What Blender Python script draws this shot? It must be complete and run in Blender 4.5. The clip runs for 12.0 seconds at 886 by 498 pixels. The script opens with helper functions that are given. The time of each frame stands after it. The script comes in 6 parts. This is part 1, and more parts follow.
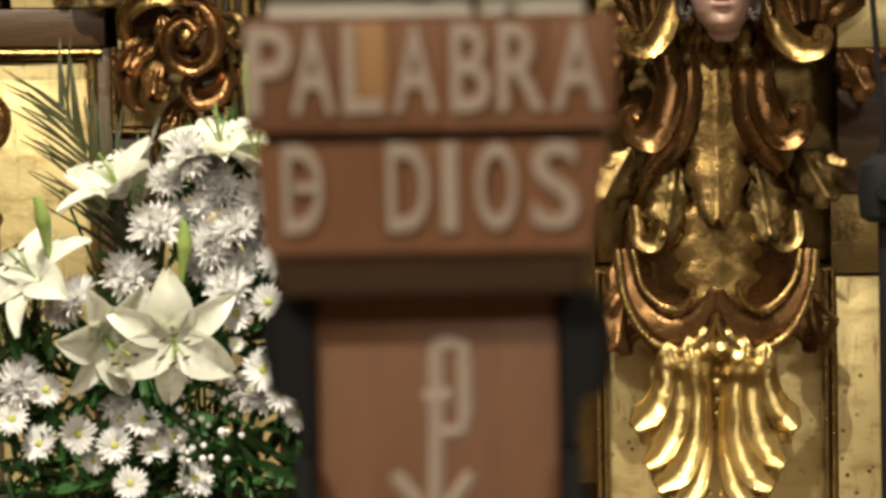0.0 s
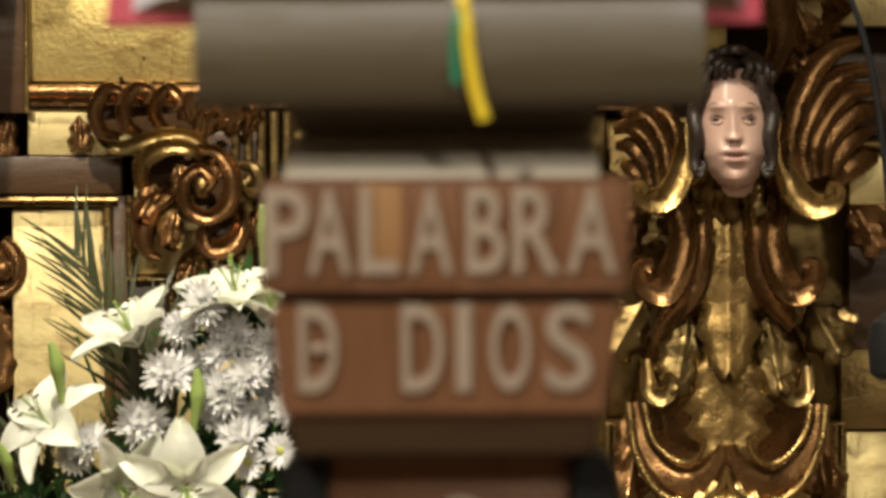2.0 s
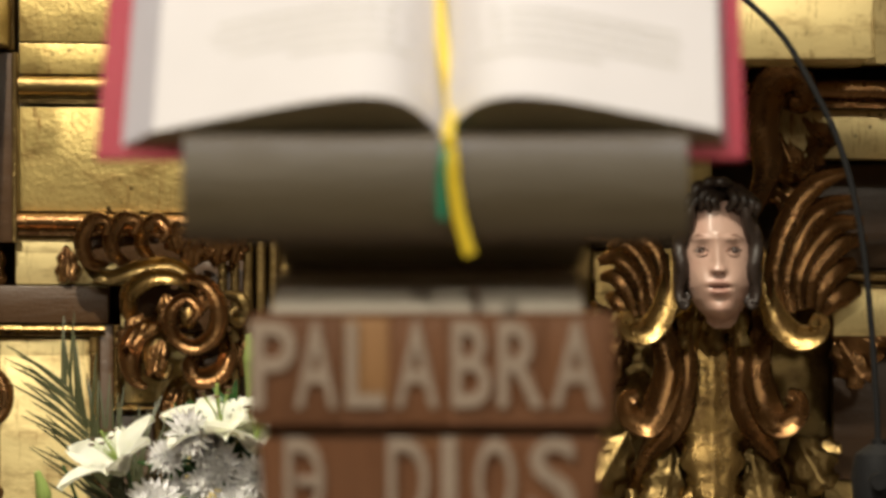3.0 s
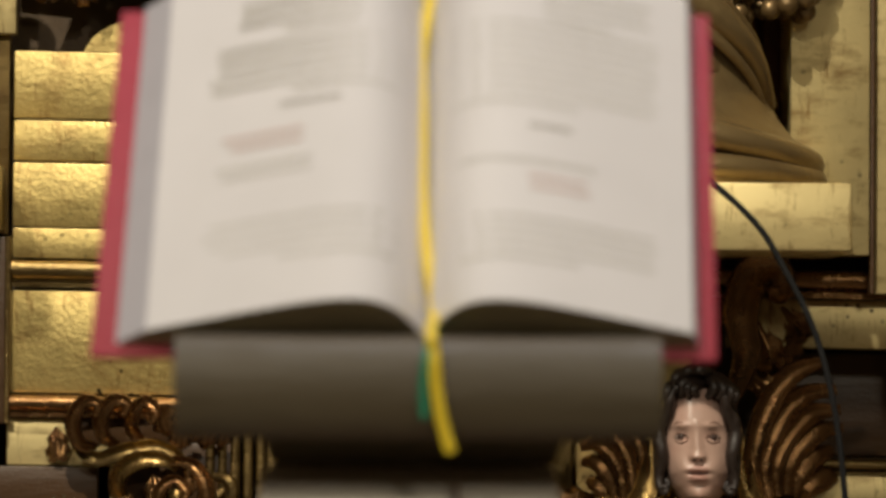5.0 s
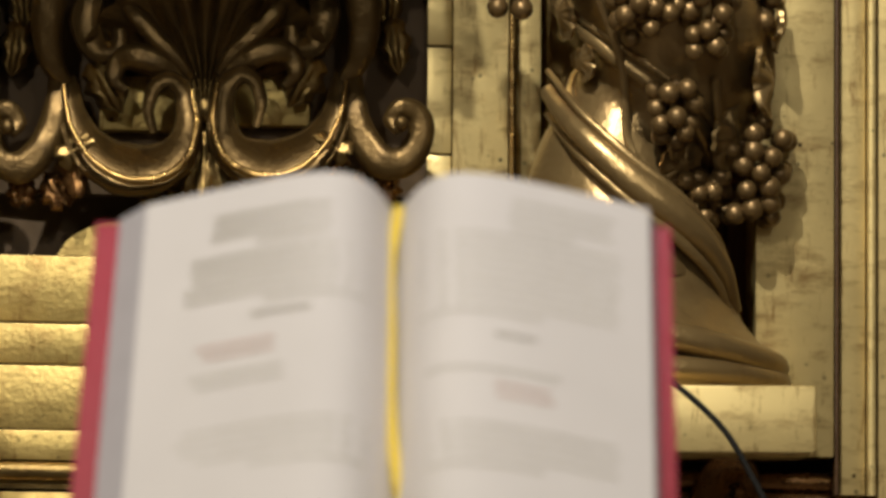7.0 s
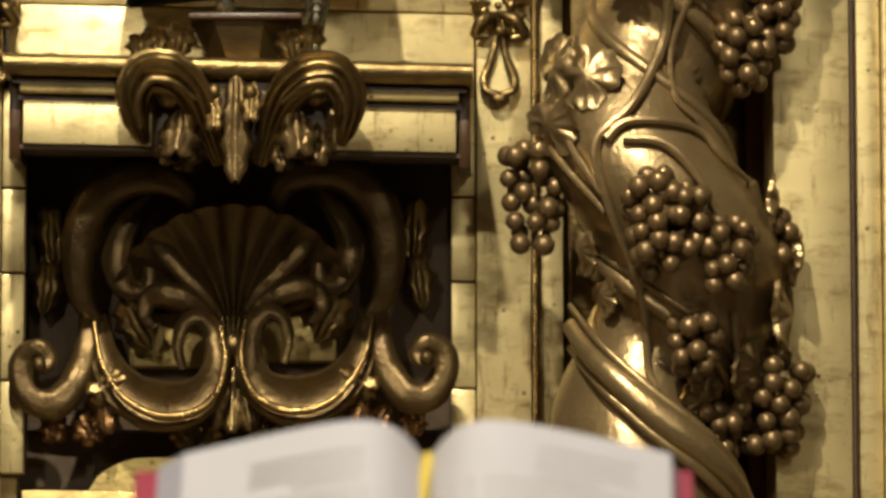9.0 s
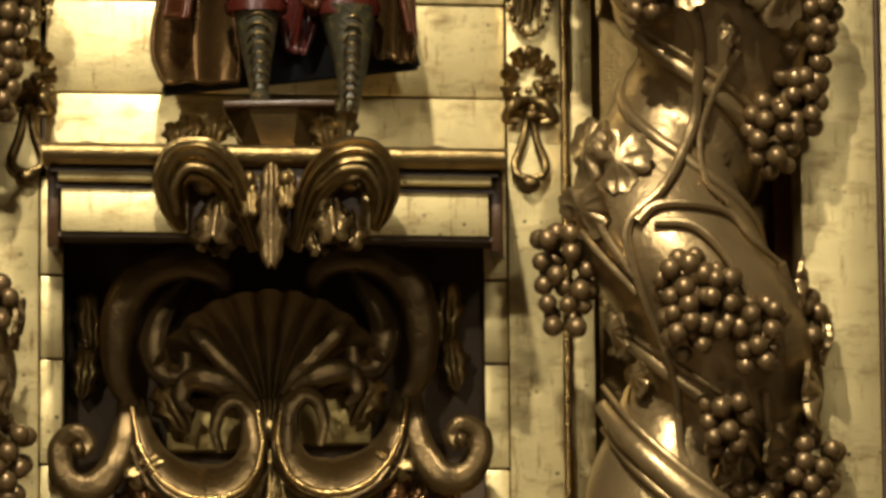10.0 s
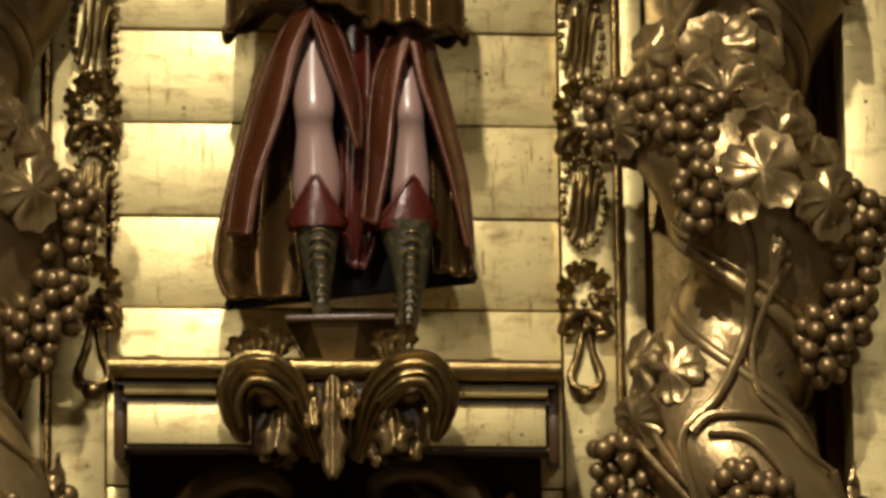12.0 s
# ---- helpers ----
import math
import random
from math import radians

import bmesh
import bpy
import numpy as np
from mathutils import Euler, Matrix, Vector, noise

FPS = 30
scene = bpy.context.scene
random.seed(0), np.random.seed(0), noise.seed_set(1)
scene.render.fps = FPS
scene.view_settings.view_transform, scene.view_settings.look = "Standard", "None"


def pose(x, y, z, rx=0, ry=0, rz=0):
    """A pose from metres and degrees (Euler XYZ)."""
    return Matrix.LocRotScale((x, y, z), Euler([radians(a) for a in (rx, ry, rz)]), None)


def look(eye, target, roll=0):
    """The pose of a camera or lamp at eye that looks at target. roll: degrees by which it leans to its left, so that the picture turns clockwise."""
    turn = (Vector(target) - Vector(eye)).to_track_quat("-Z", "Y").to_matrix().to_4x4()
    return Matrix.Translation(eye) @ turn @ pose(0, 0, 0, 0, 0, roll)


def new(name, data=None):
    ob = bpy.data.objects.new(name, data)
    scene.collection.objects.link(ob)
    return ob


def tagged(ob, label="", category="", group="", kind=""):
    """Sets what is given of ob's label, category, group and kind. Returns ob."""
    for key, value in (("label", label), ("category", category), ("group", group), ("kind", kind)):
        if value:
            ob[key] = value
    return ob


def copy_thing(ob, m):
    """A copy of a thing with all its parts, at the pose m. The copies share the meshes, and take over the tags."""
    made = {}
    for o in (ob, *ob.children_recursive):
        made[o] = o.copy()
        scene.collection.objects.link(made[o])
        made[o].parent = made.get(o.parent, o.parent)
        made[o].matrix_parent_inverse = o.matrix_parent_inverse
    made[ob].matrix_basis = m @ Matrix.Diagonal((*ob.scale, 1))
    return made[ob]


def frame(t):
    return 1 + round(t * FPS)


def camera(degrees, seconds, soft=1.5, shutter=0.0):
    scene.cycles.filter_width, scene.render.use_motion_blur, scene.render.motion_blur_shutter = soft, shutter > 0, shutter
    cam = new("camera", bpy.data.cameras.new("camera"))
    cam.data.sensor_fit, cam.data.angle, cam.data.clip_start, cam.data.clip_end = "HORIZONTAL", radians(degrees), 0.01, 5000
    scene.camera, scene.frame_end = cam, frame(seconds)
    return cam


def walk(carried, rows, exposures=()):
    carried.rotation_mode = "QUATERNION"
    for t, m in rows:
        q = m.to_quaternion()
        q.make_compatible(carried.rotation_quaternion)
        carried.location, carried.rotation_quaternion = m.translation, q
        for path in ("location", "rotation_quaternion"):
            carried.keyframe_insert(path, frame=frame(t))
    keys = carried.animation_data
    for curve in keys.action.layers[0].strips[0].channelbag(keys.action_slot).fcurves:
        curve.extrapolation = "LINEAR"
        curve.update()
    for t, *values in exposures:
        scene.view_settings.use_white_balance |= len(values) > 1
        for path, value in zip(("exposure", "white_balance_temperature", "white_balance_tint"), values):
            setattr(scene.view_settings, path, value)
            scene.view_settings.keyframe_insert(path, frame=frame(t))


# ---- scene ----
cam = camera(10.2, 12.0, soft=3.3)
cam.data.dof.use_dof = True
cam.data.dof.focus_distance = 8.6
cam.data.dof.aperture_fstop = 8.0
PATH = [
    (0, (0.029, -8.511, 1.155), (0.019, -6.514, 1.048), -1.0),
    (0.5, (0.027, -8.516, 1.159), (0.011, -6.518, 1.074), -0.9),
    (1, (0.027, -8.518, 1.161), (0.009, -6.519, 1.09), -0.7),
    (1.5, (0.026, -8.532, 1.165), (0.01, -6.533, 1.101), -0.5),
    (2, (0.027, -8.549, 1.173), (0.013, -6.549, 1.123), -0.3),
    (2.5, (0.027, -8.569, 1.176), (0.016, -6.57, 1.15), -0.2),
    (3, (0.027, -8.583, 1.18), (0.019, -6.583, 1.181), -0.1),
    (3.5, (0.027, -8.609, 1.187), (0.02, -6.609, 1.213), 0.1),
    (3.7, (0.027, -8.637, 1.191), (0.022, -6.637, 1.226), 0.2),
    (5.5, (0.033, -8.755, 1.204), (0.03, -6.757, 1.285), 0.4),
    (6, (0.032, -8.779, 1.207), (0.031, -6.781, 1.303), 0.4),
    (6.5, (0.032, -8.798, 1.211), (0.036, -6.802, 1.329), 0.4),
    (7, (0.035, -8.833, 1.209), (0.043, -6.838, 1.358), 0.4),
    (7.5, (0.033, -8.876, 1.208), (0.042, -6.884, 1.385), 0.3),
    (9.5, (0.021, -9.037, 1.232), (0.016, -7.053, 1.482), -0.2),
    (10, (-0.012, -9.095, 1.236), (-0.017, -7.112, 1.5), -0.5),
    (10.5, (-0.02, -9.138, 1.227), (-0.029, -7.159, 1.511), -0.6),
    (11, (-0.014, -9.175, 1.213), (-0.032, -7.199, 1.521), -0.6),
    (11.5, (-0.017, -9.222, 1.213), (-0.039, -7.249, 1.54), -0.7),
    (12, (-0.017, -9.284, 1.224), (-0.043, -7.314, 1.569), -0.7),
]
walk(cam, [(t, look(eye, target, roll)) for t, eye, target, roll in PATH],
     exposures=[(0.0, 0.76), (2.3, 0.70), (3.5, 0.28), (3.7, 0.22), (5.2, -0.08), (7.7, -0.10), (9.5, 0.06), (10.5, 0.02), (12.0, -0.25)])

# ---------------------------------------------------------------- light
world = bpy.data.worlds.new("church_dusk")
scene.world = world
world.use_nodes = True
world.node_tree.nodes["Background"].inputs[0].default_value = (1.0, 0.85, 0.6, 1)
world.node_tree.nodes["Background"].inputs[1].default_value = 0.07


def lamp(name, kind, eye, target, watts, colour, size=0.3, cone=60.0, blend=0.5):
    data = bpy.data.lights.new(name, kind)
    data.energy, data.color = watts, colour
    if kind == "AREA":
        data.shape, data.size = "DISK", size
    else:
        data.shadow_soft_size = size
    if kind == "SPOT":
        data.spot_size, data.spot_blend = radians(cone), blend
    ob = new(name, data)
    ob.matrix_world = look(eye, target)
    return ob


WARM = (1.0, 0.91, 0.72)
lamp("altar_spot", "SPOT", (-0.55, -3.9, 6.0), (0.1, 0.0, 1.1), 1700, WARM, 0.08, 48, 1.0)
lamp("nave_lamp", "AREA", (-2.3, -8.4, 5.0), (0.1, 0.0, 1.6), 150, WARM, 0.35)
# fill added from the right to lift the shadows, with no lamp known there
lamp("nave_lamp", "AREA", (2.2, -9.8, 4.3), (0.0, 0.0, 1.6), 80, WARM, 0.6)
lamp("ambo_lamp", "SPOT", (0.20, -5.15, 5.4), (0.0, -4.4, 1.2), 330, (1.0, 0.97, 1.0), 0.12, 32)


# ---------------------------------------------------------------- materials
def material(name, base, rough=0.5, metal=0.0, dark=None, grain=(40, 40, 40), spread=0.5, bump=0.2, fine=220.0,
             rough_spread=0.15, holes=0.0, streak=0.0, depth=0.004, coat=0.0, piece=0.0, worn=None, worn_at=0.62):
    """Two scales of mottling, fine relief, optional worm holes, long scratches and worn patches."""
    m = bpy.data.materials.new(name)
    m.use_nodes = True
    nt = m.node_tree
    n, link = nt.nodes, nt.links.new
    b = n["Principled BSDF"]
    co = n.new("ShaderNodeTexCoord").outputs["Object"]
    mp = n.new("ShaderNodeMapping")
    mp.inputs["Scale"].default_value = grain
    link(co, mp.inputs[0])

    def nz(vec, scale, detail=4, rough_=0.6):
        t = n.new("ShaderNodeTexNoise")
        t.inputs["Scale"].default_value, t.inputs["Detail"].default_value, t.inputs["Roughness"].default_value = scale, detail, rough_
        link(vec, t.inputs["Vector"])
        return t.outputs["Fac"]

    def ramp(fac, a, c, lo=(0, 0, 0, 1), hi=(1, 1, 1, 1)):
        r = n.new("ShaderNodeValToRGB")
        r.color_ramp.elements[0].position, r.color_ramp.elements[1].position = a, c
        r.color_ramp.elements[0].color, r.color_ramp.elements[1].color = lo, hi
        link(fac, r.inputs[0])
        return r.outputs[0]

    def mix(fac, a, c, mode="MIX"):
        x = n.new("ShaderNodeMix")
        x.data_type, x.blend_type = "RGBA", mode
        for sock, v in ((x.inputs[0], fac), (x.inputs[6], a), (x.inputs[7], c)):
            if isinstance(v, (float, int)):
                sock.default_value = v
            elif isinstance(v, tuple):
                sock.default_value = (*v[:3], 1)
            else:
                link(v, sock)
        return x.outputs[2]

    dark = dark or tuple(v * 0.6 for v in base)
    big = nz(mp.outputs[0], 0.16, 3)
    small = nz(mp.outputs[0], 1.0, 5)
    col = mix(ramp(big, 0.35, 0.7), tuple(v * (1 - 0.25 * spread) for v in base), base)
    col = mix(ramp(small, 0.52, 0.80, (0, 0, 0, 1), (spread, spread, spread, 1)), col, dark)
    if piece:
        info = n.new("ShaderNodeObjectInfo").outputs["Random"]
        col = mix(ramp(info, 0.0, 1.0, (1 - piece, 1 - piece, 1 - piece, 1), (1, 1, 1, 1)), (0, 0, 0), col)
    if worn:
        col = mix(ramp(nz(co, 9.0, 6, 0.7), worn_at, worn_at + 0.06), col, worn)
    if streak:
        ms = n.new("ShaderNodeMapping")
        ms.inputs["Scale"].default_value = (60, 60, 9)
        link(co, ms.inputs[0])
        col = mix(ramp(nz(ms.outputs[0], 1.0, 7, 0.75), 0.56, 0.70, (0, 0, 0, 1), (streak, streak, streak, 1)), col, dark)
    height = nz(co, fine, 3)
    if holes:
        v = n.new("ShaderNodeTexVoronoi")
        v.inputs["Scale"].default_value = 48.0
        link(co, v.inputs["Vector"])
        spots = ramp(v.outputs["Distance"], 0.12, 0.24, (1, 1, 1, 1), (0, 0, 0, 1))
        patch = ramp(nz(co, 7.0, 3), 0.53, 0.64, (0, 0, 0, 1), (holes, holes, holes, 1))
        spots = mix(1.0, spots, patch, "MULTIPLY")
        col = mix(spots, col, (0.03, 0.018, 0.008))
    link(col, b.inputs["Base Color"])
    rr = n.new("ShaderNodeMapRange")
    rr.inputs[3].default_value, rr.inputs[4].default_value = max(0.02, rough - rough_spread), min(1, rough + rough_spread)
    link(nz(co, 24.0, 4), rr.inputs[0])
    link(rr.outputs[0], b.inputs["Roughness"])
    b.inputs["Metallic"].default_value = metal
    b.inputs["Coat Weight"].default_value = coat
    b.inputs["Coat Roughness"].default_value = 0.15
    big_h = nz(mp.outputs[0], 0.5, 4)
    add = n.new("ShaderNodeMath")
    add.operation = "MULTIPLY_ADD"
    add.inputs[1].default_value = 3.0
    link(big_h, add.inputs[0])
    link(height, add.inputs[2])
    bp = n.new("ShaderNodeBump")
    bp.inputs["Strength"].default_value, bp.inputs["Distance"].default_value = bump, depth
    link(add.outputs[0], bp.inputs["Height"])
    link(bp.outputs[0], b.inputs["Normal"])
    return m


GOLD = material("carved_gilding", (0.33, 0.215, 0.078), 0.28, 0.92, (0.11, 0.055, 0.022), (30, 30, 30), 0.9, 0.35, 160, 0.10)
GOLD_LIGHT = material("bright_gilding", (0.82, 0.62, 0.26), 0.32, 0.9, (0.35, 0.20, 0.06), (30, 30, 30), 0.8, 0.4, 160, 0.12)
GOLD_RED = material("gilding_over_bole", (0.22, 0.115, 0.045), 0.28, 0.88, (0.09, 0.036, 0.014), (26, 26, 26), 0.9, 0.3, 160, 0.10)
GOLD_DULL = material("dull_gilding", (0.24, 0.165, 0.065), 0.34, 0.95, (0.10, 0.06, 0.025), (24, 24, 24), 0.85, 0.4, 140, 0.12)
# dark gilding that also carries the shade under the ledge and in its hollows
GOLD_DARK = material("dark_and_shaded_gilding", (0.125, 0.080, 0.030), 0.36, 0.75, (0.05, 0.032, 0.016), (18, 18, 18), 0.8, 0.4, 120, 0.12)
GOLD_FLAT = material("flat_gilding", (0.84, 0.68, 0.33), 0.40, 0.65, (0.24, 0.13, 0.04), (14, 14, 34), 0.9, 0.3, 160, 0.12, 1.0, 0.95, 0.0015, piece=0.12)
GRAPE = material("grape_gilding", (0.17, 0.108, 0.045), 0.36, 0.6, (0.15, 0.10, 0.05), (30, 30, 30), 0.6, 0.2, 160)
GOLD_SMOOTH = material("column_gilding", (0.32, 0.225, 0.105), 0.33, 0.74, (0.18, 0.11, 0.05), (16, 16, 16), 0.7, 0.35, 90, 0.08)
GOLD_ROUGH = material("rough_hewn_gilding", (0.66, 0.50, 0.19), 0.40, 0.75, (0.24, 0.13, 0.04), (16, 16, 26), 0.85, 0.4, 110, 0.12, 1.0, 0.95, 0.003, piece=0.15)
# dark varnished wood, used as well for shade within the carving
BROWN = material("dark_varnish_and_shade", (0.065, 0.032, 0.013), 0.42, 0.0, (0.04, 0.02, 0.01), (8, 8, 60), 0.6, 0.2, 150)
# colour that stands for the shade in gaps and recesses
SHADE = material("shade_coloured_wood", (0.075, 0.048, 0.026), 0.8, 0.0, None, (20, 20, 20), 0.5, 0.2, 120)
OAK = material("ambo_wood", (0.26, 0.115, 0.055), 0.5, 0.0, (0.15, 0.06, 0.028), (90, 90, 14), 0.7, 0.2, 240, piece=0.3)
LIGHT_TILE = material("light_inlay_wood", (0.50, 0.27, 0.12), 0.55, 0.0, (0.25, 0.11, 0.04), (90, 90, 14), 0.6, 0.2, 240, piece=0.2)
LETTER = material("pale_letter_wood", (0.47, 0.375, 0.305), 0.6, 0.0, (0.25, 0.16, 0.10), (80, 80, 20), 0.5, 0.2, 240)
DESK = material("weathered_desk_wood", (0.10, 0.078, 0.046), 0.55, 0.0, (0.06, 0.046, 0.026), (12, 80, 80), 0.6, 0.2, 200)
# pale because the light on the block's top is put into the colour
LIT_TOP = material("wood_coloured_as_lit", (0.72, 0.65, 0.56), 0.5, 0.0, (0.4, 0.33, 0.27), (20, 80, 80), 0.5, 0.15, 200)
IRON = material("black_iron_and_shade", (0.010, 0.010, 0.011), 0.65, 0.0, None, (30, 30, 30), 0.4, 0.2, 200)
PAPER = material("book_paper", (0.80, 0.765, 0.75), 0.75, 0.0, (0.73, 0.685, 0.655), (30, 30, 30), 0.25, 0.05, 300)
EDGE = material("page_edges", (0.42, 0.36, 0.24), 0.8, 0.0, (0.26, 0.21, 0.13), (4, 400, 400), 0.6, 0.25, 300)
GREY_PAPER = material("grey_endpaper", (0.55, 0.53, 0.56), 0.75, 0.0, None, (30, 30, 30), 0.2, 0.05, 300)
PRINT = material("faded_print", (0.70, 0.67, 0.63), 0.8, 0.0, None, (90, 90, 90), 0.4, 0.05, 300)
PRINT_DARK = material("dark_print", (0.55, 0.52, 0.48), 0.8, 0.0, None, (90, 90, 90), 0.4, 0.05, 300)
PRINT_RED = material("red_print", (0.72, 0.58, 0.54), 0.8, 0.0, None, (90, 90, 90), 0.4, 0.05, 300)
RED_CLOTH = material("red_book_cloth", (0.42, 0.035, 0.06), 0.55, 0.0, (0.3, 0.02, 0.04), (80, 80, 80), 0.4, 0.2, 400)
YELLOW = material("yellow_silk", (0.85, 0.62, 0.03), 0.4, 0.0, (0.7, 0.45, 0.02), (20, 20, 90), 0.3, 0.1, 400)
GREEN_SILK = material("green_silk", (0.02, 0.25, 0.13), 0.4, 0.0, None, (20, 20, 90), 0.3, 0.1, 400)
PETAL = material("white_petal", (0.84, 0.85, 0.70), 0.5, 0.0, (0.55, 0.64, 0.34), (30, 30, 30), 0.35, 0.15, 200)
MUM = material("white_chrysanthemum", (0.93, 0.92, 0.91), 0.55, 0.0, (0.66, 0.62, 0.72), (30, 30, 30), 0.35, 0.1, 200)
POLLEN = material("yellow_floret", (0.50, 0.52, 0.12), 0.7, 0.0, (0.35, 0.4, 0.04), (200, 200, 200), 0.5, 0.3, 300)
STAMEN = material("brown_stamen", (0.10, 0.05, 0.02), 0.7)
LEAF = material("dark_foliage", (0.028, 0.095, 0.018), 0.45, 0.0, (0.015, 0.05, 0.012), (30, 30, 30), 0.5, 0.2, 150)
BUD = material("green_bud", (0.28, 0.38, 0.10), 0.5, 0.0, (0.15, 0.25, 0.05), (30, 30, 30), 0.4, 0.15, 150)
FROND = material("palm_frond", (0.05, 0.055, 0.02), 0.45, 0.0, (0.03, 0.04, 0.015), (20, 20, 20), 0.4, 0.2, 150)
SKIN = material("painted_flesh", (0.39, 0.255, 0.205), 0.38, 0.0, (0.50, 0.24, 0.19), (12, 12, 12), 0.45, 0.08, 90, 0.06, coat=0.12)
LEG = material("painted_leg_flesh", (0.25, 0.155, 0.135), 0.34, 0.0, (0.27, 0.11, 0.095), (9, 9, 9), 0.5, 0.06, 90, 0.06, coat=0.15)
HAIR = material("painted_dark_hair", (0.022, 0.014, 0.011), 0.42, 0.0, None, (60, 60, 60), 0.5, 0.3, 150)
LIP = material("painted_lips", (0.33, 0.175, 0.14), 0.5)
EYE = material("painted_eyes", (0.05, 0.03, 0.025), 0.2)
EYEWHITE = material("painted_eye_white", (0.23, 0.175, 0.15), 0.25)
BROW = material("painted_brow", (0.20, 0.11, 0.08), 0.4)
COAT = material("gilded_red_coat", (0.15, 0.085, 0.030), 0.25, 0.8, (0.07, 0.02, 0.008), (9, 9, 7), 0.8, 0.25, 120)
LINING = material("dark_red_lining", (0.06, 0.009, 0.005), 0.3, 0.1, (0.07, 0.012, 0.008), (20, 20, 20), 0.6, 0.25, 120, coat=0.1)
LAPEL = material("red_glazed_gilding", (0.085, 0.024, 0.009), 0.24, 0.4, (0.05, 0.010, 0.005), (14, 14, 8), 0.8, 0.25, 120, coat=0.15)
BOOT = material("dark_patterned_boot", (0.045, 0.04, 0.022), 0.35, 0.3, (0.22, 0.16, 0.05), (60, 60, 60), 0.7, 0.3, 120)
PLASTER = material("church_plaster", (0.30, 0.25, 0.19), 0.85, 0.0, (0.5, 0.43, 0.33), (2, 2, 2), 0.4, 0.2, 60)
STONE = material("floor_stone", (0.26, 0.20, 0.15), 0.5, 0.0, (0.15, 0.11, 0.08), (6, 6, 6), 0.5, 0.2, 60)


for m_ in (PETAL, MUM):
    b_ = m_.node_tree.nodes["Principled BSDF"]
    b_.inputs["Subsurface Radius"].default_value = (1.0, 1.0, 0.8)
    b_.inputs["Subsurface Weight"].default_value, b_.inputs["Subsurface Scale"].default_value = 0.5, 0.012


IRON.node_tree.nodes["Principled BSDF"].inputs["Specular IOR Level"].default_value = 0.2


# ---------------------------------------------------------------- mesh building
class Form:
    """Collects vertices and faces of one mesh."""

    def __init__(self):
        self.v, self.f, self.m = [], [], []

    def add(self, verts, faces, mat=0, at=None):
        k = len(self.v)
        self.v += [tuple(at @ Vector(p)) for p in verts] if at else [tuple(p) for p in verts]
        self.f += [tuple(k + i for i in face) for face in faces]
        self.m += [mat] * len(faces)
        return self

    def grid(self, rows, mat=0, closed=False, at=None, caps=False):
        """Skins a list of equally long rows of points."""
        w, h = len(rows[0]), len(rows)
        faces = []
        for j in range(h - 1):
            for i in range(w if closed else w - 1):
                a, b = j * w + i, j * w + (i + 1) % w
                faces.append((a, b, b + w, a + w))
        if caps:
            faces += [tuple(range(w))[::-1], tuple(range((h - 1) * w, h * w))]
        return self.add([p for r in rows for p in r], faces, mat, at)

    def box(self, lo, hi, mat=0, bevel=0.0, at=None):
        (x0, y0, z0), (x1, y1, z1) = lo, hi
        b = min(bevel, (x1 - x0) / 3, (y1 - y0) / 3, (z1 - z0) / 3)
        if b <= 0:
            vs = [(x, y, z) for z in (z0, z1) for y in (y0, y1) for x in (x0, x1)]
            return self.add(vs, [(0, 2, 3, 1), (4, 5, 7, 6), (0, 1, 5, 4), (2, 6, 7, 3), (0, 4, 6, 2), (1, 3, 7, 5)], mat, at)
        bm = bmesh.new()
        bmesh.ops.create_cube(bm, size=1.0)
        for p in bm.verts:
            p.co = Vector(((x0 + x1) / 2 + p.co.x * (x1 - x0), (y0 + y1) / 2 + p.co.y * (y1 - y0), (z0 + z1) / 2 + p.co.z * (z1 - z0)))
        bmesh.ops.bevel(bm, geom=bm.edges[:], offset=b, segments=2, affect="EDGES", profile=0.5)
        bm.verts.index_update()
        self.add([p.co[:] for p in bm.verts], [[p.index for p in f.verts] for f in bm.faces], mat, at)
        bm.free()
        return self

    def tube(self, pts, radii, n=8, mat=0, flat=1.0, up=(0, 1, 0), at=None):
        """Sweeps a rounded section along pts; flat squeezes it along up."""
        pts = [Vector(p) for p in pts]
        rows = []
        for k, p in enumerate(pts):
            d = (pts[min(k + 1, len(pts) - 1)] - pts[max(k - 1, 0)])
            d = d.normalized() if d.length > 1e-9 else Vector((0, 0, 1))
            u = Vector(up) - d * d.dot(Vector(up))
            if u.length < 1e-4:
                u = Vector((1, 0, 0)) - d * d.x
            u.normalize()
            s = d.cross(u)
            r = radii[k] if hasattr(radii, "__len__") else radii
            rows.append([p + s * (r * math.cos(a)) + u * (r * flat * math.sin(a)) for a in (2 * math.pi * i / n for i in range(n))])
        return self.grid(rows, mat, True, at, True)

    def ball(self, c, r, n=8, mat=0, at=None):
        rx, ry, rz = r if hasattr(r, "__len__") else (r, r, r)
        rows = [[(c[0] + rx * math.sin(b) * math.cos(a), c[1] + ry * math.sin(b) * math.sin(a), c[2] - rz * math.cos(b))
                 for a in (2 * math.pi * i / n for i in range(n))]
                for b in (math.pi * (0.04 + 0.92 * j / (n // 2 + 1)) for j in range(n // 2 + 2))]
        return self.grid(rows, mat, True, at, True)

    def profile(self, pts, x0, x1, mat=0, at=None):
        """A moulding: the (y, z) outline drawn along x."""
        k = len(pts)
        vs = [(x0, y, z) for y, z in pts] + [(x1, y, z) for y, z in pts]
        fs = [(i, (i + 1) % k, (i + 1) % k + k, i + k) for i in range(k)] + [tuple(range(k))[::-1], tuple(range(k, 2 * k))]
        return self.add(vs, fs, mat, at)

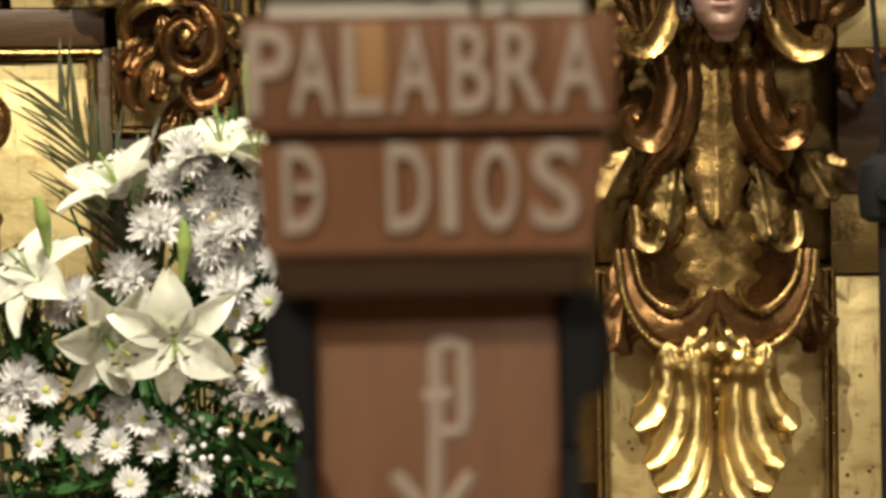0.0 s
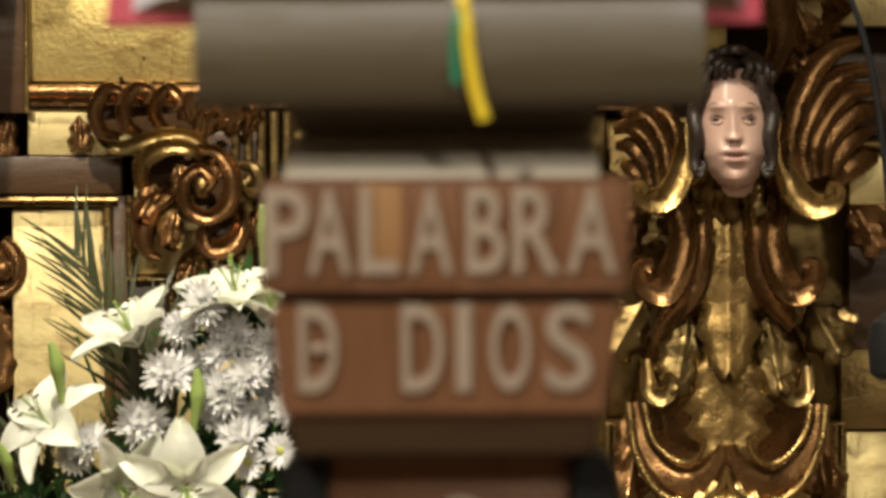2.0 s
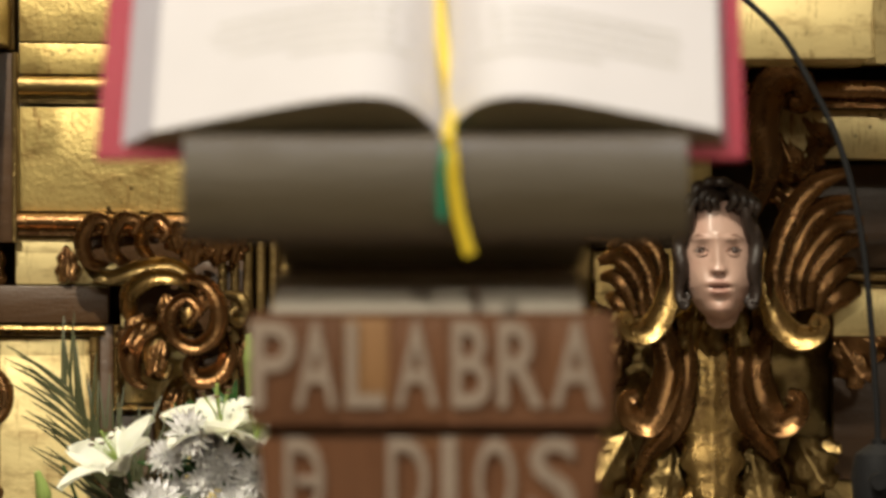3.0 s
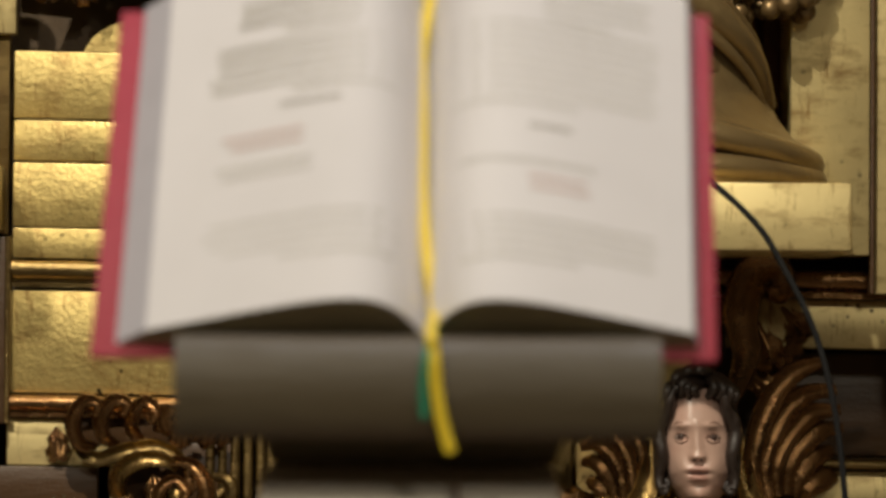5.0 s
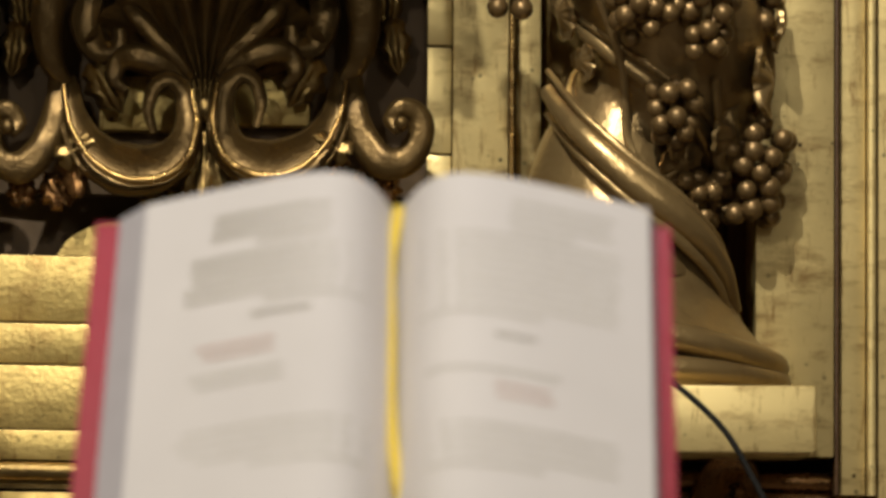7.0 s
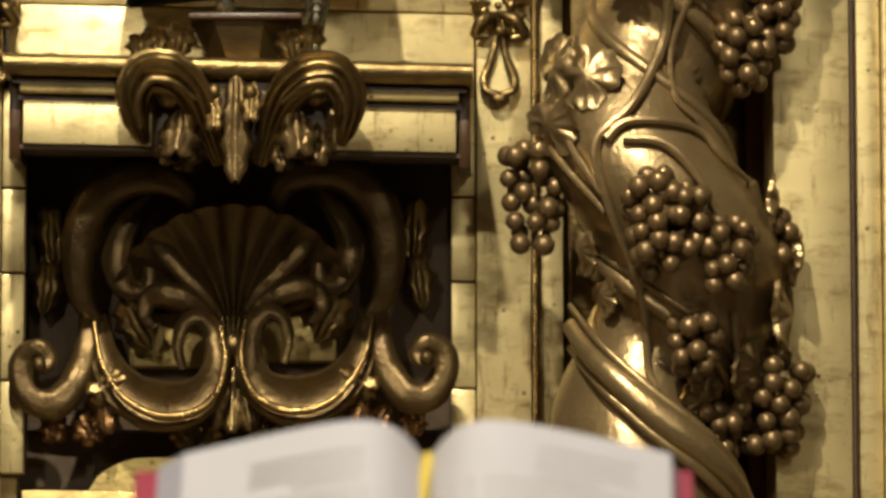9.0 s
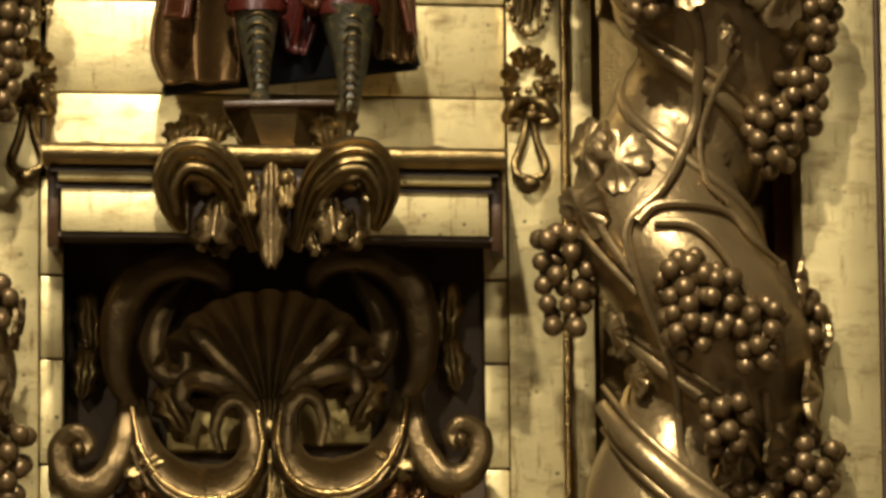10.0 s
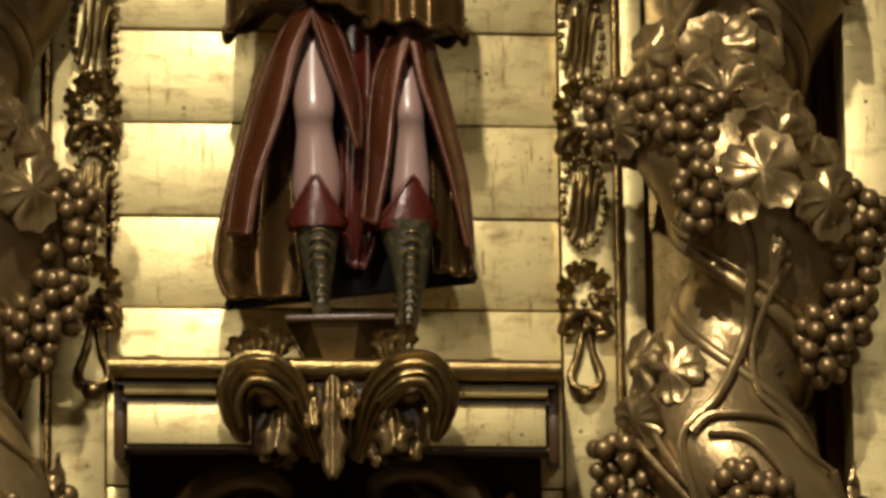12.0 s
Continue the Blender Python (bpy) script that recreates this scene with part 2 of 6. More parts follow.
    def leaf(self, at, length, width, lobes=4, curl=0.3, bulge=0.25, mat=0, nu=22, nv=9, ribs=2.0, notch=0.28):
        """A carved acanthus leaf in the local x (across) z (along) plane, bulging to -y, its tip curling forward."""
        front, back = [], []
        for j in range(nu + 1):
            u = j / nu
            lob = 1 - notch * (0.5 + 0.5 * math.cos(2 * math.pi * lobes * u)) * min(1, 4 * (1 - u))
            w = width * 0.5 * (math.sin(math.pi * min(1, u * 0.92 + 0.06)) ** 0.7) * lob + 0.002
            ang = curl * 3.2 * max(0, u - 0.55) ** 1.5 * 2
            zz = length * (u if u < 0.55 else 0.55 + 0.45 * math.sin(min(ang, 3)) / max(ang, 1e-3) * (u - 0.55) / 0.45 if ang > 1e-3 else u)
            yy = -length * curl * max(0, u - 0.45) ** 1.6 * 1.3
            row_f, row_b = [], []
            for i in range(nv + 1):
                v = 2 * i / nv - 1
                rib = 0.5 + 0.5 * math.cos(v * math.pi * ribs * 1.5)
                up = width * bulge * ((1 - abs(v) ** 1.5) * 0.7 + 0.45 * rib * (1 - 0.6 * abs(v)) - 0.25 * math.exp(-(v / 0.12) ** 2))
                lean = abs(v) * width * 0.16
                row_f.append((v * w, yy - up * (0.35 + 0.65 * math.sin(math.pi * min(1, u + 0.1))), zz + lean))
                row_b.append((v * w * 0.96, yy + width * 0.07, zz + lean))
            front.append(row_f)
            back.append(row_b)
        rows = [f + b[::-1] for f, b in zip(front, back)]
        return self.grid(rows, mat, True, at, True)

    def scroll(self, c, r0, r1, a0, turns, width, depth=0.7, y=0.0, mat=0, flip=1, n=44, at=None, grooves=True):
        """A C-scroll volute in the x z plane: a thick band winding inwards from radius r0 to r1 round c."""
        pts, rad = [], []
        for k in range(n + 1):
            u = k / n
            a = a0 + flip * turns * 2 * math.pi * u
            r = r0 + (r1 - r0) * u ** 0.85
            pts.append((c[0] + r * math.cos(a), y - depth * width * 0.8 * u ** 2, c[1] + r * math.sin(a)))
            rad.append(width * 0.5 * (0.45 + 0.55 * math.sin(math.pi * min(1, 0.15 + 0.85 * u))))
        self.tube(pts, rad, 8, mat, depth, at=at)
        if grooves:
            for s in (-0.55, 0.55):
                ridge = [((c[0] + (p[0] - c[0]) * (1 + s * w / max(r0, 0.01))), p[1] - w * depth * 0.85, (c[1] + (p[2] - c[1]) * (1 + s * w / max(r0, 0.01))))
                         for p, w in zip(pts, rad)]
                self.tube(ridge, [w * 0.22 for w in rad], 5, mat, at=at)
        self.ball((pts[-1][0], pts[-1][1] - width * 0.2, pts[-1][2]), width * 0.48, 10, mat, at)
        return self

    def object(self, name, mats, parent=None, label="", smooth=35.0, at=None):
        me = bpy.data.meshes.new(name)
        me.from_pydata(self.v, [], self.f)
        for m in mats if isinstance(mats, (list, tuple)) else [mats]:
            me.materials.append(m)
        me.polygons.foreach_set("material_index", self.m)
        bm = bmesh.new()
        bm.from_mesh(me)
        bmesh.ops.recalc_face_normals(bm, faces=bm.faces[:])
        bm.to_mesh(me)
        bm.free()
        if smooth:
            me.shade_smooth()
            me.set_sharp_from_angle(angle=radians(smooth))
        ob = new(name, me)
        if at:
            ob.matrix_world = at
        if parent:
            ob.parent = parent
        if label:
            ob["label"] = label
        return ob


def askew(p):
    """The altarpiece stands a little askew: its right side is farther from the nave and hangs lower."""
    x, y, z = p
    return x, y + 0.0875 * (x + 0.1), z - 0.010 - 0.0105 * (x + 0.1)


def forward(parts, dy, reach=0.10):
    """Brings carved parts further out from the boards, whose side stays in place, and sets them askew with the boards."""
    for ob in parts:
        for v in ob.data.vertices:
            y = v.co.y + dy * max(0.0, min(1.0, -v.co.y / reach))
            k = (9.1 + y) / (9.1 + v.co.y)
            v.co = Vector(askew((-0.017 + (v.co.x + 0.017) * k, y, 1.22 + (v.co.z - 1.22) * k)))


def thing(name, place, label, category, group="", kind=""):
    ob = new(name)
    ob.location = place
    ob.empty_display_size = 0.05
    return tagged(ob, label, category, group, kind)


ASKEW = ("altarpiece", "hanging_garland")
HANDWORK = (GOLD, GOLD_RED, GOLD_DULL, GOLD_LIGHT, GOLD_DARK)


def uneven(form, far=0.0022, near=0.0005):
    form.v = [tuple(Vector(p) + noise.noise_vector(Vector(p) * 26) * far + noise.noise_vector(Vector(p) * 95) * near) for p in form.v]


def part(name, form, mats, parent, label="", smooth=35.0):
    """One mesh, given in world coordinates, under its thing. Carved gilding gets the unevenness of handwork."""
    if mats in HANDWORK:
        uneven(form)
    if parent.name.split(".")[0] in ASKEW:
        form.v = [askew(p) for p in form.v]
    ob = form.object(name, mats, None, label, smooth)
    ob.parent = parent
    root = parent
    place = Vector((0, 0, 0))
    while root:
        place += root.location
        root = root.parent
    ob.matrix_parent_inverse = Matrix.Translation(-place)
    return ob


def spline(keys, n=8):
    """A smooth curve through the keys."""
    keys = [Vector(k) for k in keys]
    ext = [keys[0] * 2 - keys[1], *keys, keys[-1] * 2 - keys[-2]]
    out = []
    for a, b, c, d in zip(ext, ext[1:], ext[2:], ext[3:]):
        for i in range(n):
            t = i / n
            out.append(0.5 * ((2 * b) + (c - a) * t + (2 * a - 5 * b + 4 * c - d) * t * t + (3 * b - a - 3 * c + d) * t ** 3))
    return [*out, keys[-1]]


def taper(n, a, b, c):
    """Radii that swell from a through b to c."""
    return [a + (b - a) * (2 * i / n) if i < n / 2 else b + (c - b) * (2 * i / n - 1) for i in range(n)]


# ---------------------------------------------------------------- the church round the altarpiece
def slab(name, lo, hi, mat, label, category, bevel=0.0):
    return tagged(Form().box(lo, hi, 0, bevel).object(name, mat, smooth=0), label, category, kind="structure")


slab("floor", (-4.2, -14.2, -0.15), (4.2, 0.5, 0.0), STONE, "worn brown stone church floor", "floor")
slab("ceiling", (-4.2, -14.2, 7.0), (4.2, 0.5, 7.2), PLASTER, "plain plastered church ceiling", "ceiling")
slab("wall_north", (-4.2, 0.3, 0.0), (4.2, 0.5, 7.0), PLASTER, "plastered wall behind the altarpiece", "wall")
slab("wall_south", (-4.2, -14.2, 0.0), (4.2, -14.0, 7.0), PLASTER, "plastered wall at the back of the nave", "wall")
slab("wall_west", (-4.2, -14.0, 0.0), (-4.0, 0.3, 7.0), PLASTER, "plastered side wall of the nave", "wall")
slab("wall_east", (4.0, -14.0, 0.0), (4.2, 0.3, 7.0), PLASTER, "plastered side wall of the nave", "wall")


# ---------------------------------------------------------------- altarpiece: boards, frames, mouldings
altar = thing("altarpiece", (0, 0.2, 0), "tall gilded wooden altarpiece with worn boards and mouldings", "altarpiece")
part("backing", Form().box((-2.2, 0.14, 0.0), (2.2, 0.29, 5.2)), SHADE, altar, "wooden backing coloured as shade", smooth=0)


def plank(x0, x1, z0, z1, front=0.0, mat=GOLD_FLAT, name="plank", deep=0.05, bevel=0.003):
    return part(name, Form().box((x0, front, z0), (x1, front + deep, z1), 0, bevel), mat, altar, smooth=30)


def moulding(x0, x1, z0, z1, front, mat=GOLD_DULL, name="moulding", deep=0.05):
    """A rounded horizontal moulding with a fillet under it."""
    h = z1 - z0
    pts = [(front + deep, z0), (front + 0.012, z0), (front + 0.012, z0 + 0.18 * h), (front + 0.004, z0 + 0.22 * h)]
    pts += [(front + 0.014 - 0.014 * math.sin(a), z0 + h * (0.62 - 0.34 * math.cos(a))) for a in np.linspace(0.2, math.pi, 8)]
    pts += [(front + deep, z1)]
    return part(name, Form().profile(pts, x0, x1), mat, altar, smooth=40)


def stile(x0, x1, z0, z1, front, mat=GOLD, name="stile", deep=0.05):
    """An upright rounded strip."""
    w = x1 - x0
    rows = []
    for z in (z0, z1):
        rows.append([(x0, front + deep, z)] + [(x0 + w * (0.5 - 0.5 * math.cos(a)), front + 0.25 * w * (1 - math.sin(a)), z) for a in np.linspace(0, math.pi, 9)] + [(x1, front + deep, z)])
    return part(name, Form().grid(rows, 0, True, caps=True), mat, altar, smooth=40)


# boards behind the statue
for z0, z1, dy in ((2.50, 2.7395, 0.0), (2.7435, 2.915, 0.003), (2.919, 3.0955, -0.002), (3.0995, 3.276, 0.002), (3.280, 3.459, -0.001), (3.463, 3.70, 0.002)):
    plank(-0.765, 0.082, z0, z1, dy)
# small dark wooden pegs left on the shelf of the ledge
for x in (-0.68, -0.045):
    part("peg", Form().ball((x, -0.10, 2.622), (0.026, 0.02, 0.014), 10), BROWN, altar)
# uprights beside the statue and the console
plank(0.086, 0.186, 1.70, 3.70, -0.022)
stile(0.187, 0.199, 1.70, 3.70, -0.024, GOLD)
plank(-0.876, -0.776, 1.70, 3.70, -0.022)
stile(-0.889, -0.877, 1.70, 3.70, -0.024, GOLD)
plank(0.20, 0.245, 1.62, 3.70, 0.015)
plank(-0.935, -0.89, 1.62, 3.70, 0.015)
plank(0.245, 0.62, 1.62, 3.70, 0.075, GOLD_DULL)
plank(-1.40, -0.935, 1.62, 3.70, 0.075, GOLD_DULL)
plank(0.585, 0.628, 1.62, 3.70, 0.02, OAK, "reveal")
plank(0.616, 0.754, 1.515, 3.70, -0.25, deep=0.29)
stile(0.756, 0.764, 1.45, 3.70, -0.24, BROWN, deep=0.15)
plank(0.766, 0.812, 1.45, 3.70, -0.22, GOLD_FLAT, deep=0.26)
stile(0.815, 0.829, 1.45, 3.70, -0.24, GOLD_FLAT, deep=0.26)
plank(0.834, 1.25, 1.30, 3.70, -0.23, deep=0.29)
# pierced strips at the sides of the console
for x0, x1 in ((0.040, 0.084), (-0.774, -0.732)):
    for k, z in enumerate((1.88, 2.05, 2.245, 2.40)):
        plank(x0, x1, z + 0.002, (2.05, 2.245, 2.40, 2.585)[k] - 0.002, -0.008 - 0.002 * (k % 2), GOLD_FLAT, "edge_board", 0.04)
# boards below the console
for z0, z1, dy, m in ((1.735, 1.853, 0.0, GOLD_ROUGH), (1.661, 1.732, 0.003, GOLD_ROUGH), (1.545, 1.657, -0.004, GOLD_ROUGH), (1.49, 1.543, -0.001, GOLD_ROUGH), (1.254, 1.434, 0.0, GOLD_ROUGH)):
    plank(-0.735, 0.46, z0, z1, dy, m)
bump = Form()
arch = [(-0.615 + 0.36 * u, 1.853 + 0.062 * math.sin(min(1, u * 3.4) * math.pi / 2) ** 0.6) for u in np.linspace(0, 1, 24)]
bump.grid([[(x, 0.0, z) for x, z in arch], [(x, 0.0, 1.8535) for x, z in arch], [(x, 0.05, 1.8535) for x, z in arch], [(x, 0.05, z) for x, z in arch], [(x, 0.0, z) for x, z in arch]], 0)
part("arched_board", bump, GOLD_ROUGH, altar, smooth=30)
moulding(-0.735, 0.46, 1.440, 1.488, -0.018, GOLD_DULL)
moulding(-0.735, 0.30, 1.212, 1.252, -0.035, GOLD_RED)
# frame left of the boards
plank(-0.80, -0.742, 1.20, 1.525, -0.03, BROWN, "dark_stile")
stile(-0.744, -0.735, 1.20, 1.525, -0.034, GOLD_DULL)
plank(-1.2, -0.745, 1.53, 2.0, 0.03, GOLD_DULL)
plank(-1.2, -0.80, 0.3, 1.53, 0.02, BROWN, "dark_board")
# framed panel low on the left
plank(-0.742, -0.40, 1.128, 1.21, 0.0)
plank(-0.80, -0.582, 1.062, 1.126, -0.026, BROWN, "dark_rail")
moulding(-0.80, -0.588, 1.040, 1.060, -0.030, GOLD, "bead")
plank(-0.770, -0.612, 0.30, 1.036, 0.004)
stile(-0.614, -0.598, 0.30, 1.038, -0.026, GOLD)
plank(-0.597, -0.574, 0.30, 1.060, -0.018, BROWN, "dark_stile")
stile(-0.573, -0.562, 0.915, 1.060, -0.032, GOLD)
moulding(-0.573, -0.494, 0.908, 0.923, -0.032, GOLD, "bead")
stile(-0.502, -0.490, 0.30, 0.914, -0.032, GOLD)
plank(-0.562, -0.36, 0.925, 1.126, 0.0)
plank(-0.572, -0.504, 0.30, 0.905, -0.01, BROWN, "dark_board")
plank(-0.490, -0.30, 0.30, 0.923, -0.004)
for k in range(5):
    stile(-0.395 + k * 0.022, -0.378 + k * 0.022, 1.02, 1.205, -0.03, GOLD_DULL, "flute")
plank(-0.30, 0.25, 0.30, 1.21, 0.01, GOLD_DULL)
# panels on the right, round the cherub
plank(0.262, 0.648, 0.25, 0.655, 0.006)
for x in (0.246, 0.258, 0.641, 0.653):
    stile(x, x + 0.009, 0.25, 0.672, -0.020, GOLD)
moulding(0.246, 0.662, 0.658, 0.676, -0.020, GOLD, "bead")
plank(0.664, 0.76, 0.25, 0.655, -0.01)
plank(0.25, 0.80, 0.68, 1.20, 0.04, GOLD_DULL)
plank(0.655, 0.90, 0.66, 0.80, -0.008, GOLD_DULL)
plank(0.67, 0.95, 0.80, 1.045, -0.02, BROWN, "dark_board")
plank(0.66, 0.95, 1.052, 1.135, -0.17, deep=0.2)
moulding(0.64, 0.95, 1.135, 1.165, -0.19, GOLD_DULL, deep=0.2)
plank(0.60, 0.95, 1.168, 1.350, 0.02, BROWN, "dark_board")
plank(0.52, 1.20, 1.356, 1.440, -0.14, deep=0.2)
moulding(0.46, 1.20, 1.442, 1.492, -0.20, GOLD_RED, "cornice", 0.22)


def upper(u, v, y):
    """Design units of the statue's niche: u to the right, v down, at depth y."""
    return (-0.9836 - 0.104 * y + (0.001084 + 0.000118 * y) * u, y, 3.3477 + 0.229 * y - (0.001089 + 0.00012 * y) * v - 0.000016 * u)


def middle(u, v, y):
    """Design units of the console and the column: u to the right, v down, at depth y."""
    return (-0.8185 - 0.0932 * y + (0.001044 + 0.000116 * y) * u, y, 2.8378 + 0.1778 * y - (0.001044 + 0.000116 * y) * v)


def lower(u, v, y):
    """Design units of the part below the ledge: u to the right, v down, at depth y."""
    return (-0.7834 - 0.0945 * y + (0.000975 + 0.000113 * y) * u, y, 1.4973 + 0.0375 * y - (0.000976 + 0.000113 * y) * v)


# ---------------------------------------------------------------- ledge under the statue
ledge = thing("statue_ledge", (-0.345, 0, 2.53), "gilded moulded ledge carved with acanthus under the statue", "ledge")
LX0, LX1 = -0.758, 0.080
pts = [(0.0, 2.625), (-0.150, 2.625)] + [(-0.150 - 0.018 * math.sin(a), 2.606 + 0.019 * math.cos(a)) for a in np.linspace(0.1, math.pi - 0.1, 9)] + [(-0.150, 2.586), (0.0, 2.586)]
part("top_moulding", Form().profile(pts, LX0, LX1), GOLD_DULL, ledge)
part("fillet", Form().box((LX0 + 0.012, -0.125, 2.576), (LX1 - 0.012, 0.0, 2.586)), BROWN, ledge, smooth=0)
part("bead", Form().profile([(0, 2.576), (-0.13, 2.576), (-0.136, 2.569), (-0.134, 2.562), (-0.126, 2.558), (0, 2.558)], LX0 + 0.026, LX1 - 0.026), GOLD_FLAT, ledge)
part("fillet", Form().box((LX0 + 0.02, -0.105, 2.547), (LX1 - 0.02, 0.0, 2.558)), BROWN, ledge, smooth=0)
part("fascia", Form().box((LX0 + 0.030, -0.112, 2.468), (LX1 - 0.030, 0.0, 2.547), 0, 0.003), GOLD_FLAT, ledge, smooth=30)
# underside coloured as the shade below the ledge
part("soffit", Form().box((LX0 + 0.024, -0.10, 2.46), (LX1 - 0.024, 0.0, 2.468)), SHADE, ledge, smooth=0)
for x in (LX0 + 0.004, LX1 - 0.026):
    part("bracket_side", Form().box((x, -0.10, 2.44), (x + 0.022, 0.0, 2.585), 0, 0.003), BROWN, ledge, smooth=30)


# ---------------------------------------------------------------- twisted columns with vines
PITCH = 0.57


def shaft_point(a, z, x, y, out=0.0):
    """A point of the twisted shaft at angle a and height z: one round roll winding up, parted by a groove."""
    ph = -(z - 2.06) / PITCH * 2 * math.pi - math.pi / 2
    d = abs(math.sin((a - ph) / 2))
    slim = 0.74 + 0.26 * min(1.0, max(0.0, (z - 1.80) / 0.26)) ** 0.8
    r = (0.122 + 0.058 * d ** 0.6) * slim + out
    cx, cy = -0.040 * math.cos(ph), -0.034 * math.sin(ph)
    return Vector((x + cx + r * math.cos(a), y + cy + r * math.sin(a), z))


def vine_leaf(f, m, size, mat=0):
    """A leaf of three rounded lobes, each hollowed with a turned-up rim; local x z plane, front to -y."""
    lobes = ((-1.85, 0.86), (0.0, 1.0), (1.85, 0.86))
    n, rows = 60, []
    for ring in (0.0, 0.2, 0.4, 0.6, 0.8, 0.93, 1.0):
        row = []
        for i in range(n):
            a = 2 * math.pi * i / n - math.pi
            near, span = min(((abs(math.atan2(math.sin(a - c), math.cos(a - c))), l) for c, l in lobes))
            r = span * max(0.36, math.cos(min(1.45, near * 1.35)) ** 0.30) * (1 + 0.05 * math.sin(a * 13) * ring)
            hollow = math.exp(-((ring - 0.62) / 0.22) ** 2) * max(0.0, math.cos(near * 2.2))
            y = size * (-0.16 * (1 - ring ** 2) + 0.07 * hollow - 0.10 * ring ** 4 * max(0.0, math.cos(near * 1.6)) - 0.035 * math.exp(-(near / 0.10) ** 2) * (0.2 < ring < 0.9))
            row.append((size * 0.5 * ring * r * math.sin(a) * 1.10, y, size * 0.5 * ring * r * math.cos(a)))
        rows.append(row)
    back = [[(p[0] * 0.97, p[1] + size * 0.07, p[2] * 0.97) for p in row] for row in rows[::-1]]
    f.grid(rows + back, mat, True, m)


def grapes(f, c, w, h, out, rnd, r=0.0185):
    """A hanging bunch: balls packed in a drop shape."""
    done = []
    for _ in range(260):
        z = rnd.uniform(0, 1)
        half = w * 0.5 * (0.55 + 0.75 * (1 - z) - 0.35 * (1 - z) ** 4 if z > 0.1 else 0.4)
        a = rnd.uniform(0, 2 * math.pi)
        p = Vector((c[0] + half * math.cos(a), c[1] + min(half, out) * math.sin(a), c[2] - z * h))
        if all((p - q).length > r * 1.55 for q in done):
            done.append(p)
            f.ball(p, r * rnd.uniform(0.88, 1.1), 10)


def on_shaft(x, y, deg, z, out, lean=0.0, tip=0.0):
    """A frame lying on the shaft that faces outwards: deg is counted from the front, to the right."""
    a = radians(deg - 90)
    p = shaft_point(a, z, x, y, out)
    return Matrix.Translation(p) @ Matrix.Rotation(radians(deg), 4, "Z") @ Matrix.Rotation(radians(lean), 4, "Y") @ Matrix.Rotation(radians(tip), 4, "X")


